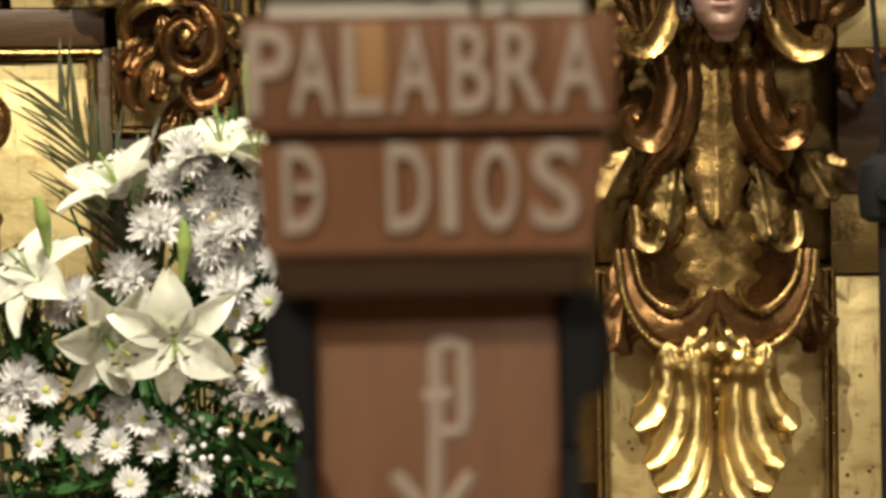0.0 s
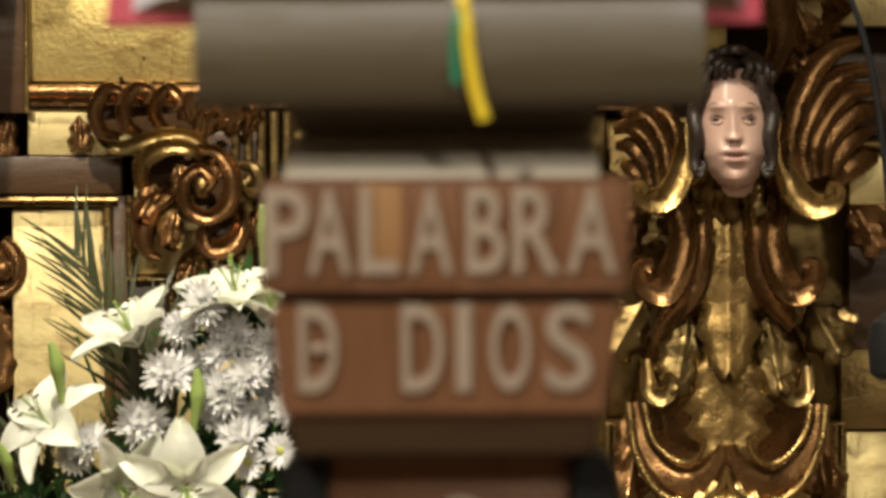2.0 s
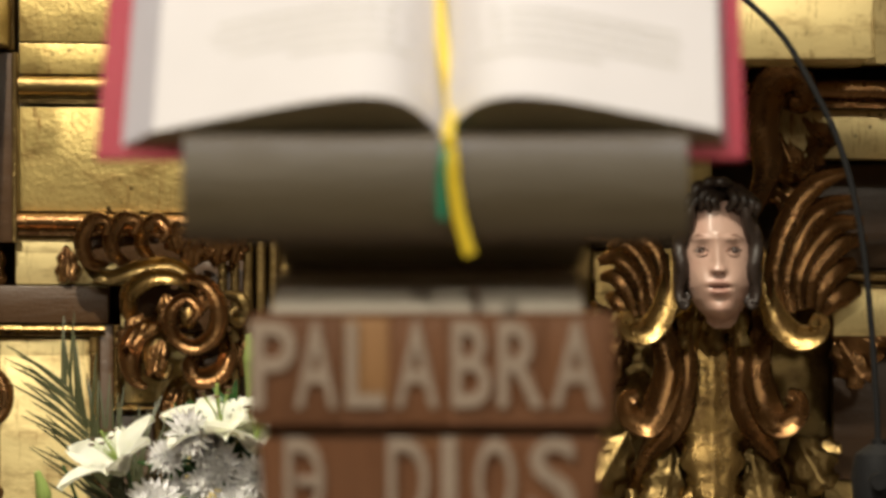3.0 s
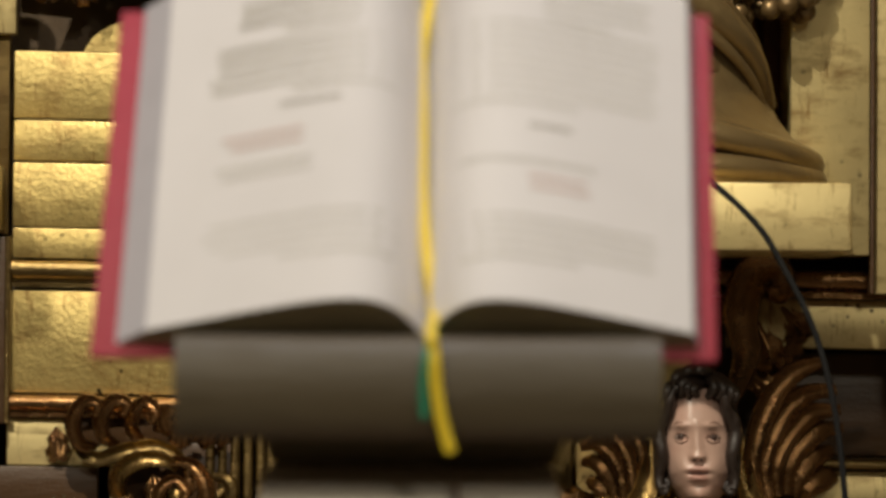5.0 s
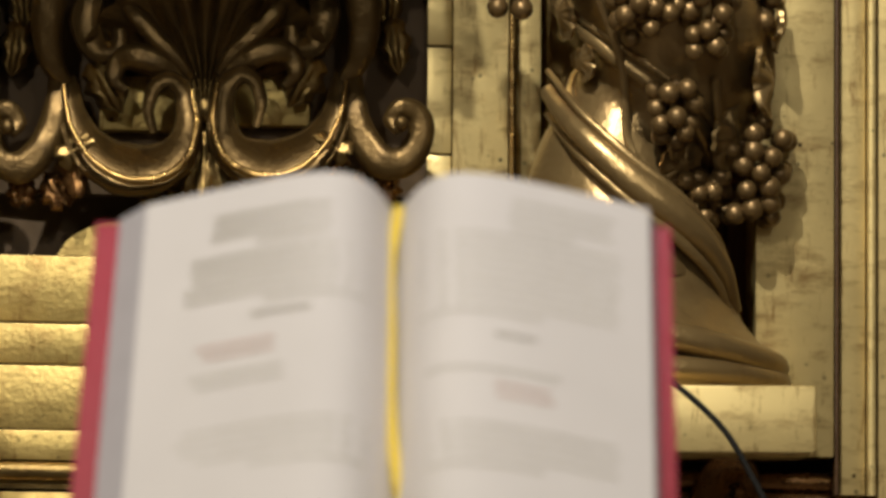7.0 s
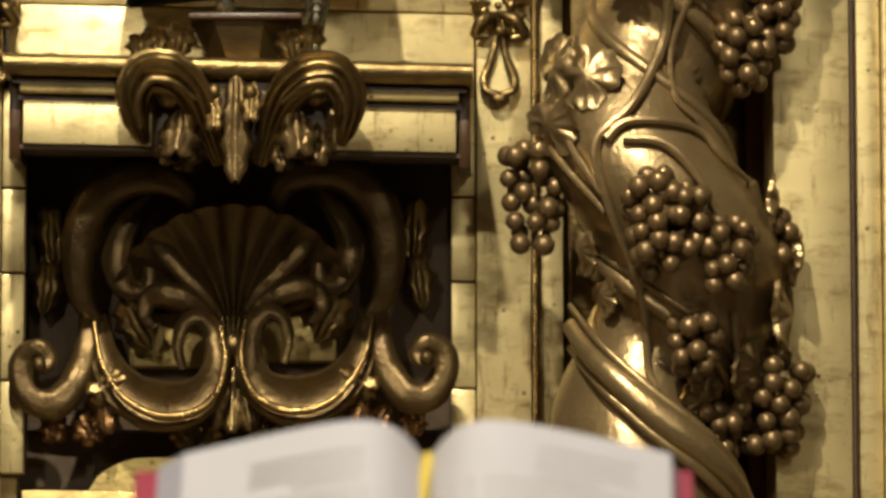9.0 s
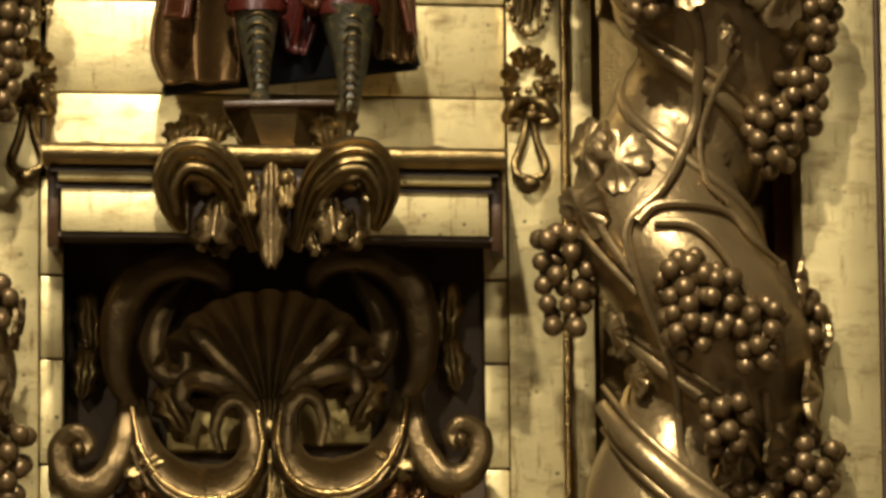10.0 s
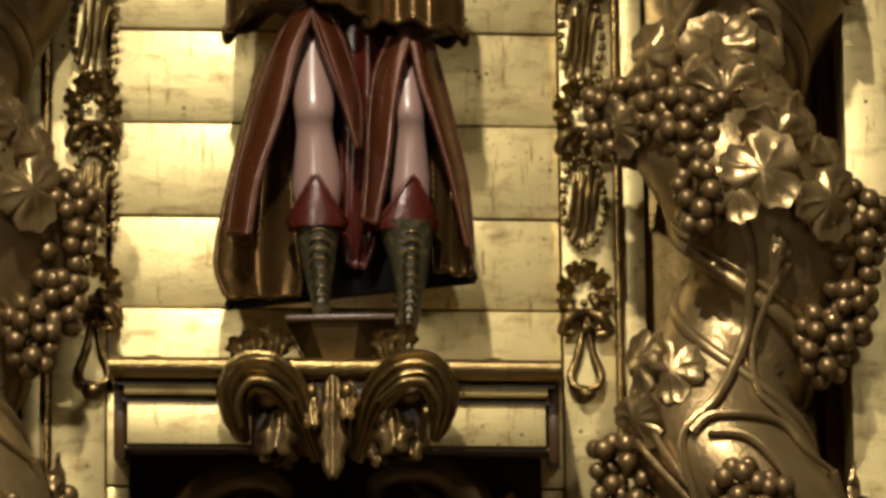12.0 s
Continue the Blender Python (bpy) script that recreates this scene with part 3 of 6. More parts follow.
def twisted_column(x, y, seed):
    rnd = random.Random(seed)
    col = thing("twisted_column", (x, y, 1.49), "gilded twisted column wound with carved vines and grapes", "column", "columns of the altarpiece")
    n = 56
    f = Form().grid([[shaft_point(2 * math.pi * i / n, z, x, y) for i in range(n)] for z in np.linspace(1.80, 3.75, 150)], 0, True, caps=True)
    part("shaft", f, GOLD_SMOOTH, col, smooth=70)
    turned = [(0.132, 1.90), (0.140, 1.85), (0.150, 1.81), (0.168, 1.775), (0.196, 1.748), (0.224, 1.728), (0.238, 1.712), (0.238, 1.695), (0.226, 1.678), (0.200, 1.668),
              (0.196, 1.660), (0.215, 1.652), (0.236, 1.640), (0.240, 1.622), (0.236, 1.607), (0.15, 1.606)]
    f = Form().grid([[(x + 0.01 + r * math.cos(a), y + r * math.sin(a), z - 0.30 * r * math.cos(a) * min(1.0, (z - 1.606) / 0.10)) for a in np.linspace(0, 2 * math.pi, 49)[:-1]] for r, z in turned], 0, True, caps=True)
    part("base", f, GOLD_SMOOTH, col, smooth=40)
    part("plinth", Form().box((x - 0.27, y - 0.27, 1.492), (x + 0.284, y + 0.22, 1.606), 0, 0.006), GOLD_FLAT, col, smooth=30)
    # raised fillets along both lips of the groove
    for off, rr in ((0.66, 0.017), (0.92, 0.008), (-0.70, 0.013)):
        line = []
        for z in np.linspace(1.84, 3.70, 130):
            ph = -(z - 2.06) / PITCH * 2 * math.pi - math.pi / 2
            line.append(shaft_point(ph + off, z, x, y, -0.002))
        part("spiral_fillet", Form().tube(line, rr, 8), GOLD_SMOOTH, col, smooth=70)
    # the last turn of the twist runs out over the base as a raised roll with a rim
    for lift, rr, name in ((0.0, 0.030, "end_roll"), (0.036, 0.010, "end_rim"), (-0.040, 0.012, "end_rim")):
        line = []
        for dx, z in ((-0.165, 2.13), (-0.115, 2.05), (-0.028, 1.965), (0.064, 1.893), (0.128, 1.825), (0.160, 1.745)):
            line.append((x + dx, y - math.sqrt(max(0.0, 0.165 ** 2 - dx * dx)), z + lift))
        pts = spline(line, 8)
        part(name, Form().tube(pts, taper(len(pts), 0.5 * rr, rr, 0.4 * rr), 12, 0, 0.8), GOLD_SMOOTH, col, smooth=70)
    for z0, r0, thick in ((1.70, 0.222, 0.026), (1.640, 0.230, 0.022)):
        ring = [(x + 0.01 + r0 * math.cos(a), y + r0 * math.sin(a), z0 - (0.34 if z0 > 1.66 else 0.12) * r0 * math.cos(a) * 0.7) for a in np.linspace(0, 2 * math.pi, 49)]
        part("torus", Form().tube(ring, thick, 10, 0, 1.0, up=(0, 0, 1)), GOLD_SMOOTH, col, smooth=70)
    # vines: stems that wind against the twist and loop over the front
    for keys, r in (
        ([(-14, 2.84), (-10, 2.767), (-1, 2.647), (1, 2.567), (-7, 2.497), (-29, 2.427), (-37, 2.318), (-29, 2.168), (-10, 2.048), (6, 1.99)], 0.012),
        ([(-22, 2.437), (-10, 2.467), (11, 2.470), (34, 2.455), (44, 2.407), (62, 2.37)], 0.010),
        ([(13, 2.747), (6, 2.677), (10, 2.597), (20, 2.517), (34, 2.477)], 0.008),
        ([(-13, 2.437), (8, 2.427), (19, 2.367), (22, 2.267), (16, 2.19)], 0.010),
        ([(-40, 2.31), (-56, 2.40), (-66, 2.46), (-80, 2.47)], 0.008),
        ([(-36, 2.34), (-44, 2.42), (-50, 2.50)], 0.009),
        ([(-16, 3.00), (-22, 3.10), (-10, 3.19), (10, 3.225), (30, 3.19), (44, 3.10)], 0.011),
        ([(-18, 2.98), (-24, 3.09), (-12, 3.17), (8, 3.20)], 0.007),
        ([(-10, 2.86), (-4, 2.92), (8, 2.96), (30, 2.98)], 0.009),
        ([(44, 3.10), (62, 3.00), (74, 2.88)], 0.010),
        ([(-22, 3.02), (-40, 3.16), (-20, 3.32), (20, 3.42), (40, 3.56)], 0.010),
        ([(30, 2.14), (50, 2.06), (76, 2.02)], 0.009),
        ([(62, 2.37), (84, 2.16), (80, 2.03), (60, 1.94)], 0.010),
    ):
        line = [shaft_point(radians(d - 90), z, x, y, 0.012) for d, z in keys]
        pts = spline(line, 7)
        part("vine", Form().tube(pts, [r * (0.95 - 0.42 * k / len(pts)) for k in range(len(pts))], 8), GOLD_SMOOTH, col)
    for d, z, s, lean, tip in ((-54, 2.575, 0.15, -50, -10), (-34, 2.555, 0.13, 70, -16), (-50, 2.475, 0.13, 176, -14),
                               (-4, 3.15, 0.17, -50, -26), (14, 3.12, 0.18, 40, -28), (2, 3.07, 0.16, 180, -34), (30, 3.03, 0.17, 20, -30), (24, 2.985, 0.15, 190, -36), (44, 3.00, 0.14, 90, -20),
                               (6, 2.90, 0.17, 30, -8), (-8, 2.87, 0.13, -80, -6), (36, 2.86, 0.16, 150, -8), (52, 2.93, 0.13, 60, -10), (6, 2.775, 0.06, 90, -40),
                               (74, 2.34, 0.10, 90, -10), (84, 2.25, 0.11, 150, -10), (62, 2.14, 0.14, 70, -16), (56, 2.05, 0.13, 150, -14), (26, 2.035, 0.09, 100, -34), (38, 2.00, 0.10, 170, -20), (-70, 2.26, 0.10, 190, -12), (-64, 2.18, 0.08, 170, -10),
                               (-44, 3.14, 0.15, -30, -12), (-60, 3.02, 0.13, 200, -12), (70, 2.60, 0.09, 150, -10), (56, 2.68, 0.10, 120, -10), (50, 3.30, 0.14, 60, -20), (74, 1.93, 0.12, 150, -10), (-30, 3.30, 0.14, -20, -20)):
        f = Form()
        vine_leaf(f, on_shaft(x, y, d, z, 0.020, lean, tip), s)
        part("vine_leaf", f, GOLD_SMOOTH, col, smooth=50)
    for d, z, w, h, out in ((-2, 2.37, 0.10, 0.17, 0.05), (6, 2.35, 0.09, 0.12, 0.05), (26, 2.30, 0.08, 0.13, 0.05), (7, 2.13, 0.075, 0.10, 0.04), (-80, 2.455, 0.095, 0.19, 0.06), (74, 2.085, 0.13, 0.18, 0.07),
                            (78, 2.90, 0.14, 0.20, 0.07), (46, 2.665, 0.085, 0.12, 0.04), (60, 2.72, 0.07, 0.10, 0.04), (-34, 3.105, 0.12, 0.12, 0.05), (-16, 3.07, 0.11, 0.13, 0.05), (-24, 2.92, 0.085, 0.12, 0.04), (-80, 3.12, 0.11, 0.15, 0.06),
                            (84, 2.32, 0.05, 0.09, 0.04), (58, 1.98, 0.08, 0.10, 0.04), (24, 3.46, 0.12, 0.16, 0.05)):
        f = Form()
        p = shaft_point(radians(d - 90), z, x, y, 0.014)
        grapes(f, p, w, h, out, rnd)
        part("grape_bunch", f, GRAPE, col, smooth=80)
    return col


right_column = twisted_column(0.415, -0.22, 3)
left_column = copy_thing(right_column, Matrix.Translation((-1.035, -0.22, 1.53)))


# ---------------------------------------------------------------- carved ornament
def spin(x, y, z, deg, tip=0.0, side=0.0):
    """A frame for a leaf that grows from a place: deg turns it in the altarpiece's face from upright to the right."""
    return Matrix.Translation((x, y, z)) @ Matrix.Rotation(radians(deg), 4, "Y") @ Matrix.Rotation(radians(side), 4, "Z") @ Matrix.Rotation(radians(tip), 4, "X")


HOLLOW = ((-1.0, 0.0), (-0.96, 0.75), (-0.82, 1.0), (-0.66, 0.86), (-0.40, 0.52), (0.0, 0.38), (0.40, 0.52), (0.66, 0.86), (0.82, 1.0), (0.96, 0.75), (1.0, 0.0), (0.7, -0.5), (-0.7, -0.5))
RIBBED = ((-1.0, 0.0), (-0.90, 0.50), (-0.74, 0.62), (-0.60, 0.48), (-0.46, 0.90), (-0.30, 0.95), (-0.14, 0.70), (0.0, 0.98), (0.14, 1.02), (0.30, 0.74), (0.46, 0.90), (0.60, 0.84), (0.72, 0.52), (0.88, 0.50), (1.0, 0.0), (0.7, -0.5), (-0.7, -0.5))
ROUND = ((-1.0, 0.0), (-0.88, 0.45), (-0.6, 0.85), (-0.25, 1.0), (0.0, 0.93), (0.25, 1.0), (0.6, 0.85), (0.88, 0.45), (1.0, 0.0), (0.7, -0.5), (-0.7, -0.5))


def band(f, keys, radii, n=9, flat=0.8, mat=0, ridge=True, shape=HOLLOW):
    """A carved scroll band through keys (x, y, z), swelling by radii: a hollowed strip between two rims, or a rounded one."""
    pts = spline(keys, n)
    rad = list(np.interp(np.linspace(0, 1, len(pts)), np.linspace(0, 1, len(radii)), radii))
    if not ridge:
        return f.tube(pts, rad, 8, mat, flat)
    rows = []
    for k, p in enumerate(pts):
        d = (pts[min(k + 1, len(pts) - 1)] - pts[max(k - 1, 0)])
        d = d.normalized() if d.length > 1e-9 else Vector((1, 0, 0))
        out = Vector((0, -1, 0)) - d * d.dot(Vector((0, -1, 0)))
        out = out.normalized() if out.length > 1e-4 else Vector((1, 0, 0))
        side = d.cross(out)
        r = rad[k] * 1.25
        rows.append([p + side * (u * r) + out * (v * r * flat * 0.75) for u, v in shape])
    return f.grid(rows, mat, True, caps=True)


def mirror(keys, axis):
    return [(2 * axis - k[0], k[1], k[2]) for k in keys]


# acanthus bracket on the ledge: two broad leaves that curl outwards over a hollow, a middle leaf and a stepped body
forward([o for o in ledge.children if o.data], -0.22)
for name, keys, radii in (
    ("scroll_leaf", ((418, 372, -0.36), (392, 300, -0.39), (368, 246, -0.42), (330, 214, -0.44), (288, 212, -0.44), (266, 248, -0.43), (272, 296, -0.41), (288, 334, -0.38)), (0.010, 0.020, 0.028, 0.034, 0.033, 0.027, 0.019, 0.007)),
    ("scroll_leaf", ((488, 372, -0.36), (508, 302, -0.39), (532, 250, -0.42), (572, 218, -0.44), (616, 216, -0.44), (642, 252, -0.43), (640, 300, -0.41), (628, 338, -0.38)), (0.010, 0.020, 0.028, 0.034, 0.033, 0.027, 0.019, 0.007)),
):
    f = Form()
    band(f, [middle(*k) for k in keys], radii, flat=1.2, shape=RIBBED)
    lip = [middle(k[0] + (6 if k[0] < 440 else -6), k[1] + 14, k[2] - 0.034) for k in keys[2:7]]
    f.tube(spline(lip, 6), taper(25, 0.004, 0.009, 0.003), 8)
    part(name, f, GOLD_DULL, ledge, smooth=60)
for u, v, y, deg, l, w, curl in ((352, 270, -0.40, 186, 0.10, 0.075, 0.7), (330, 292, -0.37, 176, 0.09, 0.060, 0.6), (372, 318, -0.37, 196, 0.075, 0.050, 0.6), (548, 270, -0.40, 174, 0.10, 0.075, 0.7), (590, 300, -0.37, 184, 0.08, 0.060, 0.6),
                              (516, 318, -0.37, 166, 0.075, 0.045, 0.6), (286, 196, -0.36, -10, 0.055, 0.055, 0.8), (306, 192, -0.35, -4, 0.060, 0.050, 0.7), (338, 190, -0.36, 14, 0.065, 0.060, 0.8), (548, 196, -0.36, -12, 0.060, 0.055, 0.8),
                              (570, 192, -0.35, 10, 0.070, 0.050, 0.7), (400, 236, -0.40, 174, 0.085, 0.045, 0.5), (476, 228, -0.41, 184, 0.075, 0.040, 0.5)):
    # lower leaves get the darker gilding as shade beneath the curl
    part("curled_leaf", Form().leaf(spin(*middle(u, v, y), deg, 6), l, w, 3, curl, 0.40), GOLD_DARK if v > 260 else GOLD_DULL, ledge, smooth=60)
for u, v, y, r in ((328, 244, -0.425, 0.025), (582, 240, -0.425, 0.025), (358, 300, -0.40, 0.022), (536, 288, -0.40, 0.022), (470, 246, -0.42, 0.013), (406, 244, -0.41, 0.012)):
    part("berry", Form().ball(middle(u, v, y), (r, r, r * 1.2), 14), GOLD_DULL, ledge, smooth=80)
# solid brown block added in place of the shade between the scroll leaves
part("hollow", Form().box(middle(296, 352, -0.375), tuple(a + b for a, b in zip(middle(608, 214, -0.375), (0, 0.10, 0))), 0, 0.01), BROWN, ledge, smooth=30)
f = Form()
f.leaf(spin(*middle(446, 206, -0.39), 180, 4), 0.20, 0.060, 4, 0.2, 0.35)
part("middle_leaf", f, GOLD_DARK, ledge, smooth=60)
f = Form()
a, b, c = middle(362, 118, -0.36), middle(536, 118, -0.36), middle(416, 214, -0.36)
f.grid([[(a[0] + (c[0] - a[0]) * t + (b[0] - a[0] - 1.55 * (c[0] - a[0]) * t) * u, -0.24 - d * (0.13 - 0.03 * t), a[2] + (c[2] - a[2]) * t) for u, d in ((0, 0), (0, 0.7), (0.25, 1), (0.75, 1), (1, 0.7), (1, 0))] for t in (0, 0.12, 0.2, 0.6, 1.0)], 0, True, caps=True)
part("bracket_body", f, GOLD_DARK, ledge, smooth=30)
x0, _, z0 = upper(502, 576, -0.36)
x1, _, z1 = upper(694, 562, -0.36)
part("foot_slab", Form().box((x0, -0.38, z0), (x1, -0.06, z1), 0, 0.004), BROWN, ledge, "thin dark foot slab", smooth=30)

# console under the ledge: shell, paired C-scrolls, side volutes
console = thing("carved_console", (-0.349, 0, 2.0), "dark gilded console carved with shell and scrolls, shade in its colour", "carving")

# panel behind the carving takes the shade colour for the dark under the ledge
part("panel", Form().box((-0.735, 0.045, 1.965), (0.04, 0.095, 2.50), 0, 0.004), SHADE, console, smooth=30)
# fluted shell that flares from a narrow foot
rows, n = [], 90
for r in np.linspace(0.0, 1.0, 22):
    row = []
    for i in range(n + 1):
        w = 2 * i / n - 1
        spread = radians(66) * w * (0.42 + 0.58 * r ** 0.8)
        flute = abs(math.cos(w * 5.5 * math.pi)) ** 0.6
        out = 218 * r * (1 - 0.10 * w * w) * (1 + 0.035 * flute * r)
        row.append(middle(442 + out * math.sin(spread) * 1.02 + 22 * w, 668 - out * math.cos(spread) * 1.0, -0.03 - 0.085 * r ** 2.2 - 0.024 * flute * (0.25 + r) * (1 - 0.35 * r) + 0.05 * w * w))
    rows.append(row)
rows += [[(p[0], p[1] + 0.022, p[2] - 0.006) for p in rows[-1]], [(p[0], p[1] + 0.03, p[2]) for p in rows[0]]]
# shell and scrolls below have the ledge's shade put into their gilding
part("shell", Form().grid(rows, 0), GOLD_DARK, console, "fluted shell, dark gilding with shade in its colour", smooth=60)
for s in (-1, 1):
    def con2(keys):
        return [middle(442 + s * (k[0] - 442), k[1] - (10 if s < 0 else 0), k[2]) for k in keys]

    f = Form()
    band(f, con2(((208, 640, -0.05), (216, 706, -0.08), (248, 764, -0.10), (300, 794, -0.11), (352, 796, -0.12), (396, 770, -0.12), (414, 720, -0.12), (408, 668, -0.11), (384, 642, -0.11), (358, 652, -0.11), (346, 690, -0.11), (354, 732, -0.11))),
         [0.012, 0.022, 0.032, 0.038, 0.036, 0.028, 0.020, 0.016, 0.013, 0.011, 0.009, 0.006], flat=0.75)
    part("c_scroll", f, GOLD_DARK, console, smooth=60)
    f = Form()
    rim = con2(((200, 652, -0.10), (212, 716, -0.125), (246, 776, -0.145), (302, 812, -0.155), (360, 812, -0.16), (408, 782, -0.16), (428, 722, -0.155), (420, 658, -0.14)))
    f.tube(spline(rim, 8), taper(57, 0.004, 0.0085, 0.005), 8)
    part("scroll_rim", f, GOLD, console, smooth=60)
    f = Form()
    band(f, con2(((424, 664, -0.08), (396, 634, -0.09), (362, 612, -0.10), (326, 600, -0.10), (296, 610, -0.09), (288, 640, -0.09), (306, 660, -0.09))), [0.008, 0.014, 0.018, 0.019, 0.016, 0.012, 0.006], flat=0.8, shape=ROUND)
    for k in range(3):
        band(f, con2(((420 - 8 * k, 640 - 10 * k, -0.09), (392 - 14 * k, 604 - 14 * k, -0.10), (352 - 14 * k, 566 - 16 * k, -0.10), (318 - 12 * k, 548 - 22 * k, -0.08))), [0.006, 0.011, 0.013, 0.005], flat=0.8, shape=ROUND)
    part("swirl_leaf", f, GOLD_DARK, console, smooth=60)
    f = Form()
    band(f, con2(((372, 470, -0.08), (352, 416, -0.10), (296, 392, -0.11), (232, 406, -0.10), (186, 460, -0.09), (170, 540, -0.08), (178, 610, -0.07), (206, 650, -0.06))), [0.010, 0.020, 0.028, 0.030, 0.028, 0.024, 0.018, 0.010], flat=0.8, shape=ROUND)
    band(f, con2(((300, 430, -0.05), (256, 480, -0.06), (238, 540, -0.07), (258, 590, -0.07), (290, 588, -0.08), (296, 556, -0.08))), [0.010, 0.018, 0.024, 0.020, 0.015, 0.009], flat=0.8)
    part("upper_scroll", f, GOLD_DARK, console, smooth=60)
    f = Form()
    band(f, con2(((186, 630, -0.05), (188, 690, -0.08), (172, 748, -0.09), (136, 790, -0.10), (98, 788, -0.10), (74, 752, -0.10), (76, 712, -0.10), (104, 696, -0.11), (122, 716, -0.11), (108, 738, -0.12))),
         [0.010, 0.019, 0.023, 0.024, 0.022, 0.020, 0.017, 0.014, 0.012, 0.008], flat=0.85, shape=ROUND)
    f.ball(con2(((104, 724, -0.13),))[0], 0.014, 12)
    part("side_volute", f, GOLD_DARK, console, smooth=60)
    for (u, v, y), d, l, w, lobes in (((196, 690, -0.07), -168, 0.17, 0.055, 6), ((170, 800, -0.05), -150, 0.07, 0.07, 3), ((128, 800, -0.04), -175, 0.06, 0.06, 3)):
        part("beaded_leaf", Form().leaf(spin(*con2(((u, v, y),))[0], -s * d, 4), l, w, lobes, 0.35, 0.40), GOLD_RED, console, smooth=50)
    for u, v, y, d, l, w in ((300, 700, -0.05, 30, 0.10, 0.08), (270, 740, -0.09, 120, 0.09, 0.07), (110, 640, 0.0, -8, 0.10, 0.06), (130, 560, 0.01, 4, 0.12, 0.06), (414, 800, -0.05, 160, 0.07, 0.05), (350, 812, -0.04, 190, 0.06, 0.05)):
        part("small_leaf", Form().leaf(spin(*con2(((u, v, y),))[0], -s * d, 4), l, w, 3, 0.5, 0.35), GOLD_DULL, console, smooth=50)
    a, b = con2(((400, 730, 0.015),))[0], con2(((262, 636, 0.015),))[0]
    part("gilt_ground", Form().box((min(a[0], b[0]), 0.0, a[2]), (max(a[0], b[0]), 0.046, b[2]), 0, 0.004), GOLD_ROUGH, console, smooth=30)
f = Form()
f.ball(middle(442, 690, -0.09), (0.022, 0.022, 0.026), 14)
for d in (-14, 0, 14):
    f.leaf(spin(*middle(442, 700, -0.07), 180 + d, 4), 0.15, 0.05, 4, 0.3, 0.32)
for k in range(7):
    f.tube([middle(412 + k * 10, 640, -0.09), middle(424 + k * 6, 676, -0.10)], [0.003, 0.006], 8)
part("middle_leaf", f, GOLD_DULL, console, smooth=50)
part("peg_hole", Form().tube([middle(592, 520, -0.02), middle(602, 640, -0.02)], 0.004, 6), SHADE, console)


# hanging garlands beside the statue
def garland(x):
    g = thing("hanging_garland", (x, -0.02, 2.9), "gilded hanging garland of beads, bows and flowers", "ornament", "garlands beside the statue")
    y = -0.035
    rnd = random.Random(9)
    f = Form()
    for s in (-1, 1):
        band(f, [(x + s * 0.006, y, 2.70), (x + s * 0.014, y, 2.655), (x + s * 0.028, y, 2.615), (x + s * 0.022, y - 0.01, 2.592), (x, y - 0.012, 2.586)], [0.006, 0.008, 0.009, 0.008, 0.006], ridge=False)
    f.ball((x, y - 0.008, 2.578), (0.020, 0.014, 0.014), 10)
    part("tassel", f, GOLD_DULL, g, smooth=60)
    for z0 in (2.765, 3.115, 3.42):
        f = Form()
        for k in range(9):
            a = 2 * math.pi * k / 9
            f.leaf(spin(x + 0.018 * math.cos(a), y, z0 + 0.03 * math.sin(a), math.degrees(math.pi / 2 - a), 20), 0.045, 0.034, 2, 0.7, 0.45)
        for k in range(14):
            f.ball((x + rnd.uniform(-0.036, 0.036), y - 0.018, z0 + rnd.uniform(-0.065, 0.065)), rnd.uniform(0.007, 0.013), 8)
        for s in (-1, 1):
            band(f, [(x, y - 0.02, z0 - 0.03), (x + s * 0.03, y - 0.03, z0 - 0.045), (x + s * 0.042, y - 0.02, z0 - 0.07), (x + s * 0.02, y - 0.02, z0 - 0.075)], [0.006, 0.012, 0.012, 0.006], ridge=False)
        part("flower_knot", f, GOLD_DULL, g, smooth=60)
    for z0 in (2.945, 3.265):
        for k in range(26):
            a = 2 * math.pi * k / 26
            part("bead", Form().ball((x + 0.040 * math.cos(a), y - 0.006, z0 + 0.088 * math.sin(a)), 0.0075, 8), GOLD_DULL, g, smooth=80)
        f = Form()
        for k in range(4):
            u = (k - 1.5) * 0.013
            f.tube(spline([(x + u * 1.2 - 0.008, y, z0 - 0.075 + abs(u)), (x + u, y - 0.008, z0), (x + u * 1.2 + 0.008, y, z0 + 0.075 - abs(u))], 8), 0.0055, 6)
        part("twisted_core", f, GOLD_DULL, g, smooth=60)
    return g


gar = garland(0.128)
copy_thing(gar, Matrix.Translation((-0.795, -0.10, 2.91)))

# ---------------------------------------------------------------- cherub bracket on the right
cher = thing("cherub_bracket", (0.452, 0, 0.6), "gilded winged bracket with swags and acanthus scrolls", "carving")
HX, HZ, HS = 0.452, 1.109, 0.00074


def che(u, v, y=-0.05):
    """Bracket design units: u right of its axis, v above the chin line."""
    return askew((HX + u * HS, y, HZ + v * HS))


def foot(u, v, y):
    """Design units of the bracket's swags and foot: u to the right, v down, at depth y."""
    return (-0.765 - 0.0935 * y + (0.000968 + 0.000115 * y) * u - 0.000022 * v, y, 1.1395 - 0.0015 * y - (0.000972 + 0.00011 * y) * v - 0.000017 * u)


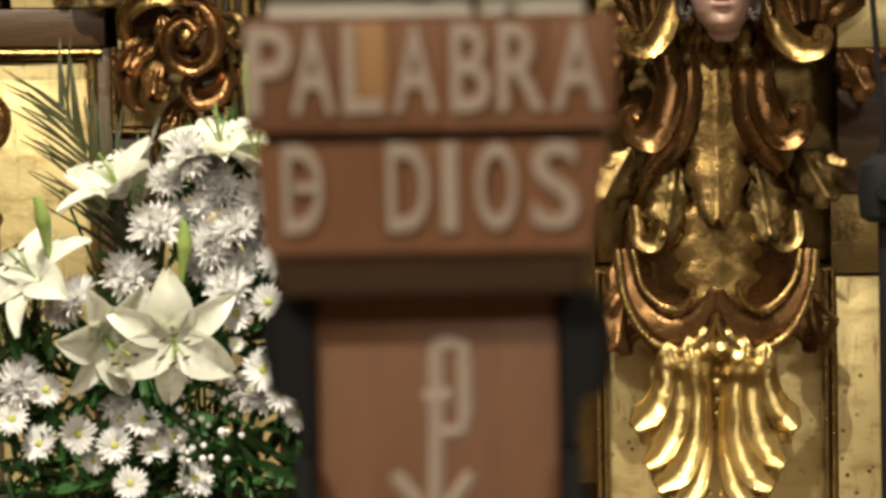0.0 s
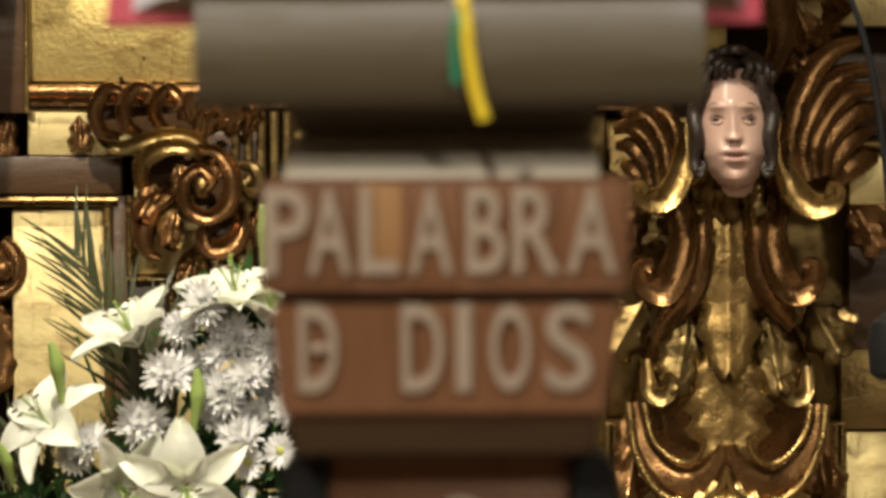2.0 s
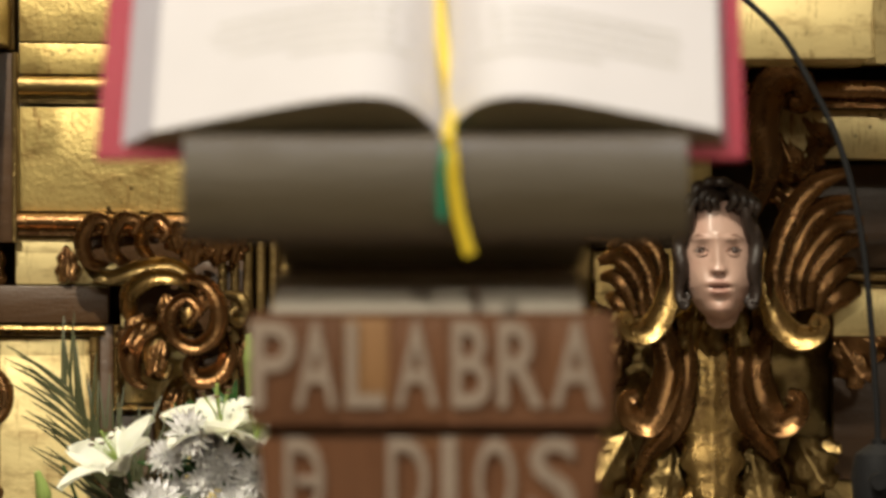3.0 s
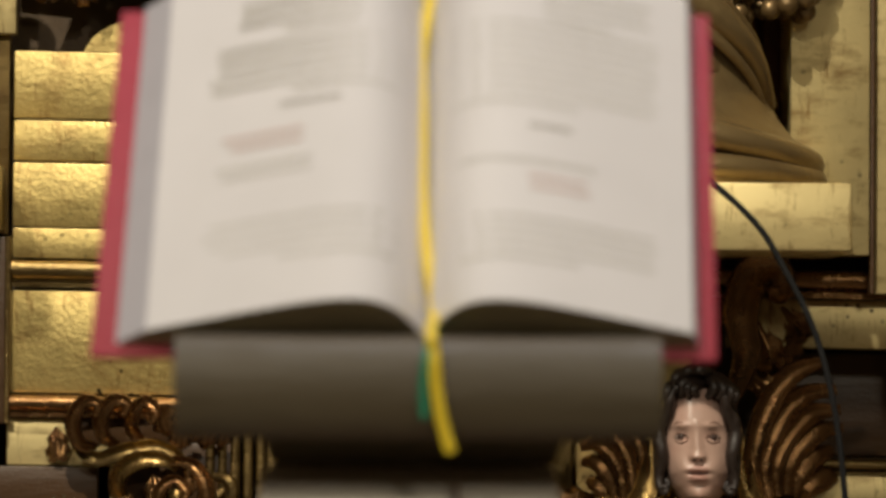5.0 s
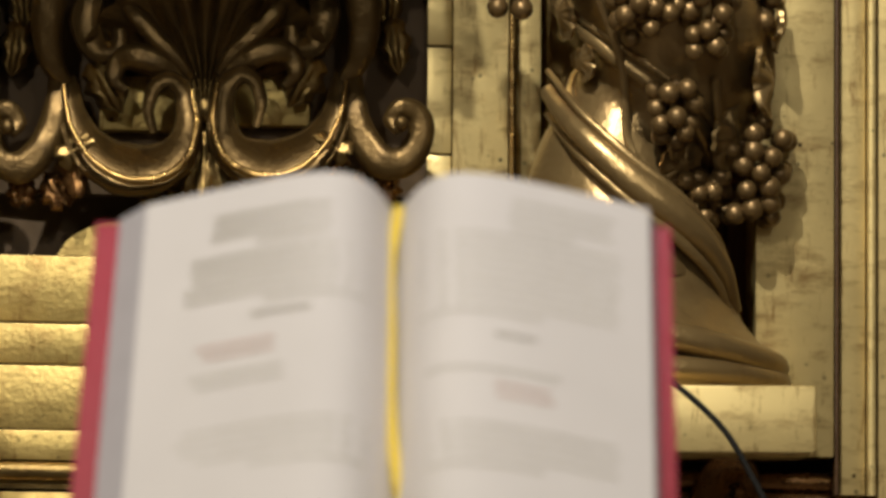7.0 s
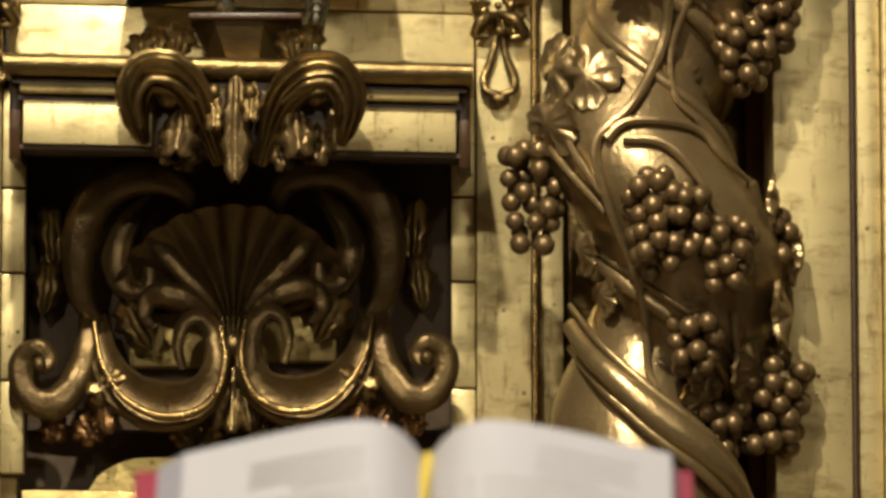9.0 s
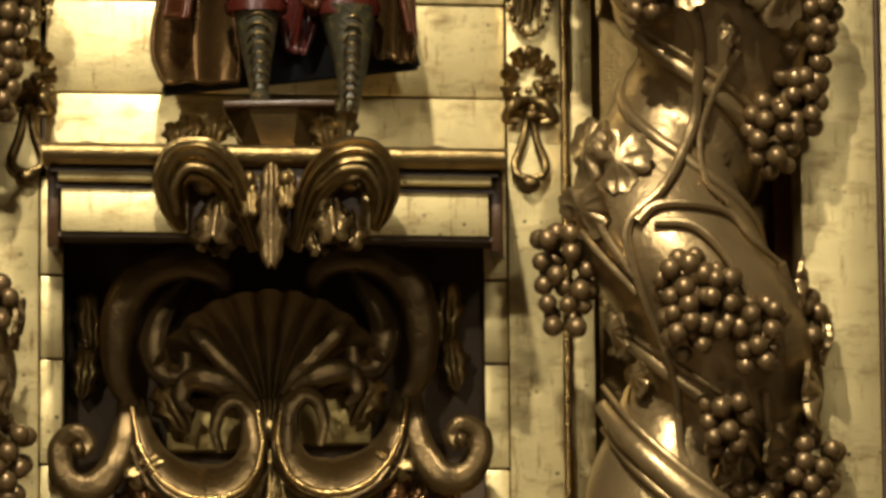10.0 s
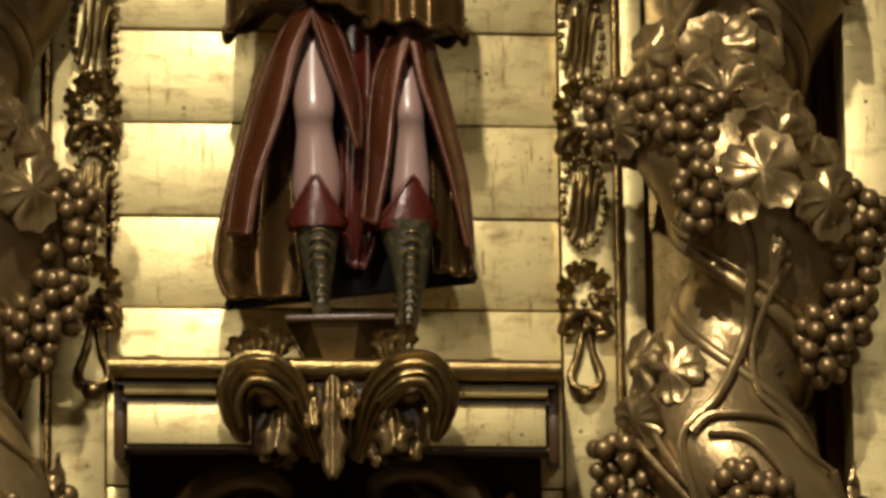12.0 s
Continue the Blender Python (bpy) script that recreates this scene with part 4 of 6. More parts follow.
part("body", Form().grid([[askew((HX + w * math.cos(a), -0.02 - 0.8 * d * math.sin(a), z)) for a in np.linspace(0, math.pi, 17)] for w, d, z in
     ((0.10, 0.03, 0.52), (0.15, 0.07, 0.58), (0.165, 0.10, 0.66), (0.155, 0.11, 0.76), (0.115, 0.12, 0.86), (0.09, 0.13, 0.95), (0.085, 0.13, 1.04), (0.08, 0.11, 1.10))], 0, caps=True), GOLD_RED, cher, smooth=60)
for s in (-1, 1):
    f = Form()
    band(f, [che(s * u, v, y) for u, v, y in ((-120, 20, -0.12), (-118, -60, -0.15), (-100, -150, -0.16), (-118, -230, -0.17), (-150, -278, -0.17), (-190, -262, -0.17), (-196, -225, -0.18), (-172, -214, -0.18))], [0.008, 0.018, 0.022, 0.024, 0.022, 0.018, 0.014, 0.010], flat=0.9)
    part("neck_scroll", f, GOLD_RED, cher, smooth=60)
    f = Form()
    band(f, [che(s * u, v, y) for u, v, y in ((-70, -50, -0.15), (-62, -140, -0.17), (-70, -230, -0.17), (-100, -300, -0.16), (-150, -360, -0.13))], [0.010, 0.016, 0.018, 0.018, 0.008], flat=0.9)
    part("neck_scroll", f, GOLD_RED, cher, smooth=60)
    mid = ((1106, 440), (1122, 512), (1156, 562), (1200, 584), (1238, 568), (1260, 536), (1266, 510))
    f = Form()
    band(f, [foot(1272 + s * (1272 - u), v, -0.10 - 0.010 * k) for k, (u, v) in enumerate(mid)], [0.009, 0.016, 0.022, 0.027, 0.023, 0.015, 0.006], flat=0.8, shape=ROUND)
    part("swag", f, GOLD_RED, cher, smooth=60)
    # brighter tubes give the swag's thin edge highlights as colour and shape
    for line, r in ((((1122, 440), (1138, 500), (1168, 534), (1200, 545), (1226, 526), (1230, 502), (1216, 496)), 0.006), (((1096, 440), (1108, 520), (1146, 590), (1204, 620), (1254, 598), (1274, 556)), 0.0075)):
        f = Form().tube(spline([foot(1272 + s * (1272 - u), v, -0.125 - 0.010 * k) for k, (u, v) in enumerate(line)], 7), r, 8)
        part("swag_rim", f, GOLD, cher, smooth=60)
    f = Form()
    band(f, [che(s * u, v, y) for u, v, y in ((-186, -440, -0.10), (-180, -510, -0.14), (-148, -522, -0.15), (-130, -488, -0.15), (-150, -470, -0.16))], [0.008, 0.013, 0.014, 0.011, 0.008], flat=0.9)
    f.leaf(spin(*che(s * -90, -330, -0.12), s * -170, 4), 0.14, 0.09, 4, 0.4, 0.3)
    f.leaf(spin(*che(s * -190, -300, -0.08), s * -150, 6), 0.12, 0.09, 3, 0.6, 0.3)
    f.leaf(spin(*che(s * -215, -330, -0.05), s * -110, 6), 0.07, 0.06, 3, 0.6, 0.3)
    part("curled_leaf", f, GOLD_DULL, cher, smooth=60)
    f = Form()
    f.leaf(spin(*che(s * -205, -620, -0.07), s * -168, 6), 0.13, 0.085, 3, 0.8, 0.4)
    f.leaf(spin(*che(s * -225, -560, -0.04), s * 178, 6), 0.12, 0.06, 3, 0.6, 0.3)
    part("swag_tip", f, GOLD_RED, cher, smooth=60)
    # foot: tall fluted leaves that flare into lobes on the panel
    for keys, radii in ((((1182, 628), (1180, 672), (1166, 712), (1144, 738), (1128, 756)), (0.012, 0.016, 0.020, 0.022, 0.010)), (((1206, 628), (1210, 690), (1202, 748), (1176, 796), (1148, 822)), (0.012, 0.015, 0.019, 0.022, 0.010)),
                        (((1232, 628), (1238, 710), (1230, 788), (1204, 838), (1168, 862)), (0.011, 0.014, 0.018, 0.022, 0.010)), (((1250, 640), (1254, 730), (1250, 812), (1234, 862), (1206, 892)), (0.008, 0.010, 0.014, 0.018, 0.010))):
        f = Form()
        band(f, [foot(1272 + s * (1272 - u), v, -0.045 - 0.012 * k) for k, (u, v) in enumerate(keys)], radii, flat=0.9)
        part("fluted_leaf", f, GOLD_LIGHT, cher, smooth=60)
        u, v = keys[-1]
        for dd in (-34, 0, 34):
            part("leaf_lobe", Form().leaf(spin(*foot(1272 + s * (1272 - u - 14), v - 16, -0.06), s * (-128 + dd), 8), 0.048, 0.034, 2, 0.9, 0.45), GOLD_LIGHT, cher, smooth=60)
    for u, v in ((1184, 616), (1222, 606), (1250, 590)):
        part("scallop", Form().leaf(spin(*foot(1272 + s * (1272 - u), v - 14, -0.15), 180 + s * 10, 8), 0.045, 0.046, 2, 0.7, 0.40), GOLD_LIGHT, cher, smooth=60)
f = Form()
for k in range(6):
    z = -760 - 36 * k
    f.leaf(spin(*che(-16, z, -0.06), -160, 4), 0.05, 0.03, 2, 0.6, 0.4)
    f.leaf(spin(*che(16, z, -0.06), 160, 4), 0.05, 0.03, 2, 0.6, 0.4)
    f.ball(che(0, z - 20, -0.08), 0.010, 10)
part("leaf_drop", f, GOLD_LIGHT, cher, smooth=60)
f = Form()
for s in (-1, 0, 1):
    f.leaf(spin(*che(s * 45, 0, -0.15), 180 - s * 12, 2), 0.09, 0.06, 2, 0.5, 0.35)
f.leaf(spin(*che(0, -60, -0.15), 180, 2), 0.30, 0.13, 5, 0.2, 0.22)
f.leaf(spin(*che(0, -340, -0.13), 180, 2), 0.24, 0.17, 5, 0.2, 0.16)
part("breast_leaf", f, GOLD, cher, smooth=60)
# wings: long plumes sweeping up from an outward curl
PLUMES = (
    ((1395, 440), (1383, 365), (1404, 280), (1450, 212), (1508, 186)), ((1412, 436), (1404, 368), (1428, 298), (1470, 250), (1532, 236)), ((1428, 430), (1426, 372), (1450, 318), (1488, 282), (1540, 272)),
    ((1444, 426), (1448, 378), (1472, 338), (1506, 312), (1544, 306)), ((1458, 430), (1468, 390), (1492, 362), (1526, 346)), ((1468, 440), (1486, 414), (1510, 398), (1534, 396)),
    ((1184, 440), (1186, 380), (1172, 326), (1146, 302), (1120, 306)), ((1168, 440), (1164, 384), (1148, 340), (1120, 314), (1090, 320)), ((1152, 440), (1144, 388), (1124, 352), (1100, 336), (1072, 344)), ((1138, 440), (1124, 398), (1102, 372), (1076, 370)), ((1126, 444), (1108, 416), (1086, 402)))
for k, keys in enumerate(PLUMES):
    wing = Form()
    n = len(keys)
    wide = 0.0165 if k < 6 else 0.0125
    band(wing, [lower(u, v, -0.20 + 0.012 * (k % 6) + 0.05 * (i / n) ** 2) for i, (u, v) in enumerate(keys)], [wide * w for w in (0.45, 0.8, 1.0, 0.95, 0.45)], flat=0.9, shape=HOLLOW if k % 6 < 3 else ROUND)
    part("feather", wing, GOLD_RED, cher, smooth=60)
for keys in (((1366, 330), (1368, 396), (1386, 446), (1418, 476), (1452, 474), (1464, 454), (1448, 446)), ((1200, 330), (1196, 392), (1182, 440), (1158, 466), (1130, 464), (1118, 448), (1132, 440))):
    f = Form()
    band(f, [lower(u, v, -0.19 - 0.008 * k) for k, (u, v) in enumerate(keys)], [0.008, 0.015, 0.019, 0.020, 0.017, 0.014, 0.009], flat=0.9)
    part("wing_curl", f, GOLD, cher, smooth=60)
for u, v, d, l, w in ((1470, 440, 120, 0.12, 0.09), (1490, 470, 150, 0.10, 0.08), (1120, 470, -150, 0.12, 0.09), (1100, 430, -110, 0.09, 0.07)):
    part("wing_leaf", Form().leaf(spin(*lower(u, v, -0.06), d, 5), l, w, 3, 0.5, 0.3), GOLD_RED, cher, smooth=60)

# foliage scrolls above the cherub, under the column
spray = thing("carved_spray", (0.55, 0, 1.3), "gilded carved leaf spray under the column", "carving")
f = Form()
band(f, [(0.52, -0.10, 1.24), (0.545, -0.13, 1.32), (0.535, -0.14, 1.40), (0.555, -0.14, 1.465), (0.60, -0.15, 1.47), (0.605, -0.15, 1.43), (0.58, -0.16, 1.43)], [0.01, 0.02, 0.026, 0.026, 0.02, 0.014, 0.01], flat=0.9)
part("stem_scroll", f, GOLD_RED, spray, smooth=60)
f = Form()
for x, z, d, l in ((0.56, 1.40, 160, 0.11), (0.60, 1.42, 140, 0.09), (0.54, 1.30, 120, 0.10), (0.50, 1.36, -20, 0.10), (0.60, 1.30, 30, 0.08)):
    f.leaf(spin(x, -0.06, z, d, 6), l, l * 0.7, 3, 0.6, 0.35)
part("spray_leaf", f, GOLD_RED, spray, smooth=60)

# leafy corner scrolls low on the left
corner = thing("corner_scroll", (-0.42, 0, 1.05), "gilded carved acanthus corner scroll beside the panel", "carving")


for name, mat, keys, radii, shape in (
    ("frieze_lobe", GOLD_RED, ((196, 352, -0.10), (166, 336, -0.12), (158, 300, -0.13), (176, 268, -0.14), (200, 270, -0.15), (196, 294, -0.15)), (0.010, 0.015, 0.017, 0.015, 0.011, 0.006), ROUND),
    ("frieze_lobe", GOLD_RED, ((236, 346, -0.10), (212, 328, -0.12), (208, 292, -0.13), (230, 264, -0.14), (254, 268, -0.15), (246, 290, -0.15)), (0.010, 0.014, 0.016, 0.014, 0.010, 0.006), ROUND),
    ("frieze_lobe", GOLD_RED, ((286, 344, -0.10), (264, 318, -0.11), (266, 284, -0.13), (290, 266, -0.14), (306, 288, -0.15), (292, 304, -0.15)), (0.010, 0.013, 0.014, 0.013, 0.010, 0.006), ROUND),
    ("stem_band", GOLD_DULL, ((150, 300, -0.06), (168, 350, -0.09), (204, 370, -0.11), (256, 356, -0.12), (310, 348, -0.12), (350, 372, -0.12), (362, 410, -0.11)), (0.006, 0.011, 0.015, 0.017, 0.016, 0.013, 0.008), HOLLOW),
    ("c_scroll", GOLD, ((262, 452, -0.08), (240, 428, -0.10), (244, 394, -0.12), (278, 372, -0.13), (322, 372, -0.13), (346, 388, -0.12)), (0.008, 0.016, 0.019, 0.018, 0.013, 0.007), HOLLOW),
    ("scroll_ring", GOLD_RED, ((330, 372, -0.12), (372, 380, -0.14), (398, 420, -0.15), (392, 468, -0.15), (356, 494, -0.15), (320, 474, -0.15), (314, 430, -0.16), (340, 408, -0.16), (362, 428, -0.17), (346, 452, -0.17)), (0.008, 0.014, 0.018, 0.018, 0.017, 0.015, 0.013, 0.011, 0.009, 0.006), HOLLOW),
    ("small_ring", GOLD_DULL, ((412, 400, -0.08), (438, 408, -0.09), (446, 432, -0.09), (432, 452, -0.09), (418, 438, -0.10), (430, 424, -0.10)), (0.008, 0.012, 0.012, 0.011, 0.009, 0.006), ROUND),
    ("foot_scroll", GOLD_RED, ((404, 470, -0.10), (414, 512, -0.12), (396, 542, -0.13), (360, 548, -0.13), (350, 522, -0.13), (372, 506, -0.14)), (0.010, 0.019, 0.023, 0.021, 0.016, 0.009), ROUND),
    ("foot_scroll", GOLD, ((416, 536, -0.08), (408, 580, -0.10), (384, 602, -0.11), (352, 596, -0.11), (346, 570, -0.11)), (0.008, 0.014, 0.016, 0.014, 0.008), HOLLOW),
    ("hanging_leaf", GOLD_RED, ((286, 452, -0.09), (254, 476, -0.11), (240, 516, -0.12), (250, 552, -0.12), (272, 566, -0.12)), (0.016, 0.026, 0.023, 0.014, 0.005), ROUND),
    ("hanging_leaf", GOLD_DULL, ((300, 460, -0.09), (280, 500, -0.12), (284, 536, -0.13), (304, 542, -0.13), (314, 522, -0.13)), (0.012, 0.018, 0.016, 0.011, 0.006), ROUND),
    ("tail_scroll", GOLD, ((352, 540, -0.06), (318, 566, -0.08), (306, 604, -0.09), (320, 634, -0.09), (344, 626, -0.10), (340, 602, -0.10)), (0.008, 0.013, 0.015, 0.013, 0.010, 0.006), HOLLOW),
):
    f = Form()
    band(f, [lower(*k) for k in keys], [0.74 * r for r in radii], flat=1.5, shape=HOLLOW if name != "small_ring" else shape)
    part(name, f, mat, corner, smooth=60)
for u, v, y, d, l, w in ((346, 360, -0.11, 10, 0.06, 0.05), (366, 346, -0.10, 24, 0.07, 0.05), (392, 356, -0.09, 8, 0.07, 0.06), (420, 352, -0.08, 16, 0.06, 0.05), (330, 330, -0.12, -20, 0.06, 0.05), (372, 372, -0.13, 170, 0.06, 0.05), (300, 398, -0.12, 160, 0.07, 0.06), (262, 430, -0.10, 200, 0.08, 0.06),
                         (296, 480, -0.12, 190, 0.07, 0.05), (400, 556, -0.10, 160, 0.06, 0.05), (330, 560, -0.08, 200, 0.07, 0.06), (440, 470, -0.06, 170, 0.08, 0.05), (128, 312, -0.05, 176, 0.07, 0.045)):
    part("curled_leaf", Form().leaf(spin(*lower(u, v, y), d, 6), l, w, 3, 0.8, 0.40), GOLD_RED, corner, smooth=60)
# brown blocks put the deep shade behind the scrolls into colour
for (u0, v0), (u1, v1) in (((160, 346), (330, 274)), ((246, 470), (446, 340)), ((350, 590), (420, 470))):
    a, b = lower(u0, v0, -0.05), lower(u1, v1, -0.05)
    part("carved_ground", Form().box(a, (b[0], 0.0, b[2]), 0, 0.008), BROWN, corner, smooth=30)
part("scroll_eye", Form().ball(lower(346, 440, -0.16), (0.016, 0.014, 0.020), 12), GOLD, corner, smooth=80)
f = Form()
f.scroll((-0.805, 0.93), 0.05, 0.02, 1.2, -1.2, 0.04, 0.8, -0.05)
part("edge_scroll", f, GOLD_RED, corner, smooth=60)
part("edge_leaf", Form().leaf(spin(-0.80, -0.03, 0.88, 180, 4), 0.16, 0.10, 4, 0.5, 0.3), GOLD_RED, corner, smooth=60)
part("edge_leaf", Form().leaf(spin(-0.775, -0.03, 1.20, 190, 4), 0.11, 0.05, 3, 0.5, 0.3), GOLD_RED, corner, smooth=60)


# ---------------------------------------------------------------- statues
def head_statue():
    """A carved and painted child's head, one mesh: face, features and curled hair."""
    f = Form()
    y0 = -0.235
    g = lambda d, w: math.exp(-(d / w) ** 2)  # noqa: E731
    levels = ((236, 46, 0.050), (256, 55, 0.059), (290, 61, 0.066), (326, 63, 0.067), (360, 63, 0.067), (388, 60, 0.068), (410, 52, 0.066), (430, 39, 0.058), (443, 25, 0.046), (450, 9, 0.028))
    vs, ws, ds = zip(*levels)
    axis = lambda v: 1279 + 10 * (v - 250) / 200  # noqa: E731

    def skin(du, v, flat):
        """How far the features stand out from the plain oval."""
        out = 0.0
        if 292 < v < 372:
            k = (v - 292) / 72
            out += (0.002 + 0.013 * min(1, k) ** 1.8) * g(du, 7 + 4 * min(1, k)) * (1 if v < 360 else max(0.0, 1 - (v - 360) / 8))
        out += 0.006 * (g(du - 9, 6) + g(du + 9, 6)) * g(v - 358, 7)
        for s in (-1, 1):
            out += -0.007 * g(du - s * 29, 15) * g(v - 322, 11) + 0.0045 * g(du - s * 31, 22) * g(v - 302, 6) + 0.009 * g(du - s * 32, 20) * g(v - 378, 24)
        out += 0.0065 * g(du, 20) * g(v - 381, 6) + 0.0080 * g(du, 15) * g(v - 398, 6) - 0.0065 * g(du, 19) * g(v - 389, 3) - 0.003 * g(du, 24) * g(v - 411, 6)
        out += 0.0085 * g(du, 18) * g(v - 430, 13)
        return out * flat

    rows = []
    for v in np.linspace(236, 450, 90):
        w, d = np.interp(v, vs, ws), np.interp(v, vs, ds)
        row = []
        for a in np.linspace(-1.75, 1.75, 91):
            du = w * math.sin(a)
            row.append(lower(axis(v) + du, v, y0 - d * math.copysign(abs(math.cos(a)) ** 0.85, math.cos(a)) - skin(du, v, max(0.0, math.cos(a)))))
        rows.append(row)
    k0 = len(f.f)
    f.grid(rows, 0)
    mids = [(v, a) for v in np.linspace(236, 450, 90)[:-1] + 1.2 for a in np.linspace(-1.75, 1.75, 91)[:-1] + 0.019]
    for k, (v, a) in enumerate(mids):
        du = float(np.interp(v, vs, ws)) * math.sin(a)
        if abs(a) < 1.2 and (abs(du) < 19 and ((v - 383) / 7) ** 2 + (du / 21) ** 2 < 1 or (v - 397) ** 2 / 64 + (du / 17) ** 2 < 1):
            f.m[k0 + k] = 2
        if abs(a) < 1.2 and abs(v - 389) < 1.6 and abs(du) < 18:
            f.m[k0 + k] = 3
    depth = lambda du, v: y0 - float(np.interp(v, vs, ds)) * max(0.05, 1 - (du / float(np.interp(v, vs, ws))) ** 2) ** 0.425 - skin(du, v, 1.0)  # noqa: E731
    at = lambda du, v, out=0.0: Vector(lower(axis(v) + du, v, depth(du, v) - out))  # noqa: E731
    for s in (-1, 1):
        c = at(s * 29, 324)
        f.ball(c + Vector((0, 0.0050, 0)), (0.0122, 0.0085, 0.0066), 16, 4)
        f.ball(c + Vector((0.0006, -0.0006, 0.0002)), (0.0072, 0.0044, 0.0060), 14, 3)
        f.tube(spline([at(s * 29 - 14, 325, 0.001), at(s * 29 - 7, 318, 0.003), at(s * 29, 316, 0.004), at(s * 29 + 7, 318, 0.003), at(s * 29 + 14, 325, 0.001)], 4), 0.0012, 6, 5)
        f.tube(spline([at(s * 29 - 12, 329, 0.001), at(s * 29, 333, 0.003), at(s * 29 + 12, 329, 0.001)], 5), 0.0015, 6, 0)
        f.tube(spline([at(s * 17, 304, -0.0004), at(s * 27, 297, 0.0), at(s * 37, 298, 0.0), at(s * 46, 307, -0.0004)], 5), taper(16, 0.0007, 0.0019, 0.0006), 6, 5, 0.6)
        # dark ball in the eye colour as the nostril's shade
        f.ball(at(s * 6, 364, -0.001), (0.0034, 0.003, 0.0022), 8, 3)
    # neck
    f.grid([[lower(1290 + w * math.cos(a), v, -0.225 + w * 0.0009 * math.sin(a)) for a in np.linspace(0, 2 * math.pi, 25)[:-1]] for w, v in ((34, 420), (31, 438), (26, 452), (14, 462))], 0, True)
    # hair: a cap set back from the face, then wavy locks and a curled forelock
    c = Vector(lower(1284, 312, y0 + 0.012))
    rows = []
    for b in np.linspace(0.05, math.pi - 0.5, 30):
        rows.append([(c.x + 0.067 * math.sin(b) * math.cos(a) * (1 + 0.03 * math.sin(9 * a)), c.y + 0.066 * math.sin(b) * math.sin(a), c.z + 0.102 * math.cos(b) + 0.003 * math.sin(7 * a)) for a in np.linspace(0, 2 * math.pi, 49)[:-1]])
    f.grid(rows, 1, True, caps=True)
    rnd = random.Random(4)
    for s in (-1, 1):
        for k in range(9):
            ph, back = rnd.uniform(0, 6), 0.002 + 0.009 * k
            lock = []
            for t in np.linspace(0, 1, 16):
                v = 232 + (185 - 6 * k) * t
                w = 32 + 34 * min(1, t * 2.4) ** 0.55 + 3.5 * math.sin(ph + t * 14) - 6 * max(0, t - 0.8)
                lock.append(lower(1283 + s * w, v, y0 - 0.046 + back - 0.022 * (1 - min(1, t * 2.2)) + 0.005 * math.sin(ph * 2 + t * 13)))
            f.tube(lock, [0.0100 * (0.7 + 0.5 * math.sin(math.pi * t)) for t in np.linspace(0, 1, 16)], 8, 1)
            tip = Vector(lock[-1])
            f.tube([tip + Vector((s * 0.008 * (math.cos(q) - 1) * (1 - q / 9), -0.003, -0.008 * math.sin(q) * (1 - q / 9))) for q in np.linspace(0, 5, 10)], [0.0065 * (1.05 - 0.06 * q) for q in range(10)], 7, 1)
    for u0, v0, um, vm, u1, v1, r in ((1238, 240, 1246, 214, 1276, 206, 0.011), (1252, 252, 1258, 226, 1288, 212, 0.011), (1268, 254, 1266, 232, 1292, 216, 0.010), (1284, 250, 1276, 236, 1300, 222, 0.009), (1300, 252, 1314, 232, 1296, 210, 0.011), (1318, 254, 1330, 234, 1306, 208, 0.011),
                                     (1336, 264, 1344, 240, 1318, 212, 0.011), (1350, 262, 1352, 244, 1334, 222, 0.009), (1228, 262, 1230, 238, 1252, 214, 0.010), (1272, 208, 1290, 202, 1312, 212, 0.010), (1250, 214, 1268, 203, 1290, 204, 0.010)):
        f.tube(spline([lower(u0, v0, y0 - 0.060), lower(um, vm, y0 - 0.066), lower(u1, v1, y0 - 0.030)], 6), taper(13, r * 0.45, r, r * 0.7), 8, 1)
    ob = f.object("cherub_statue", [SKIN, HAIR, LIP, EYE, EYEWHITE, BROW], smooth=60)
    return tagged(ob, "painted wooden cherub head with dark curled hair", "statue")


head_statue()


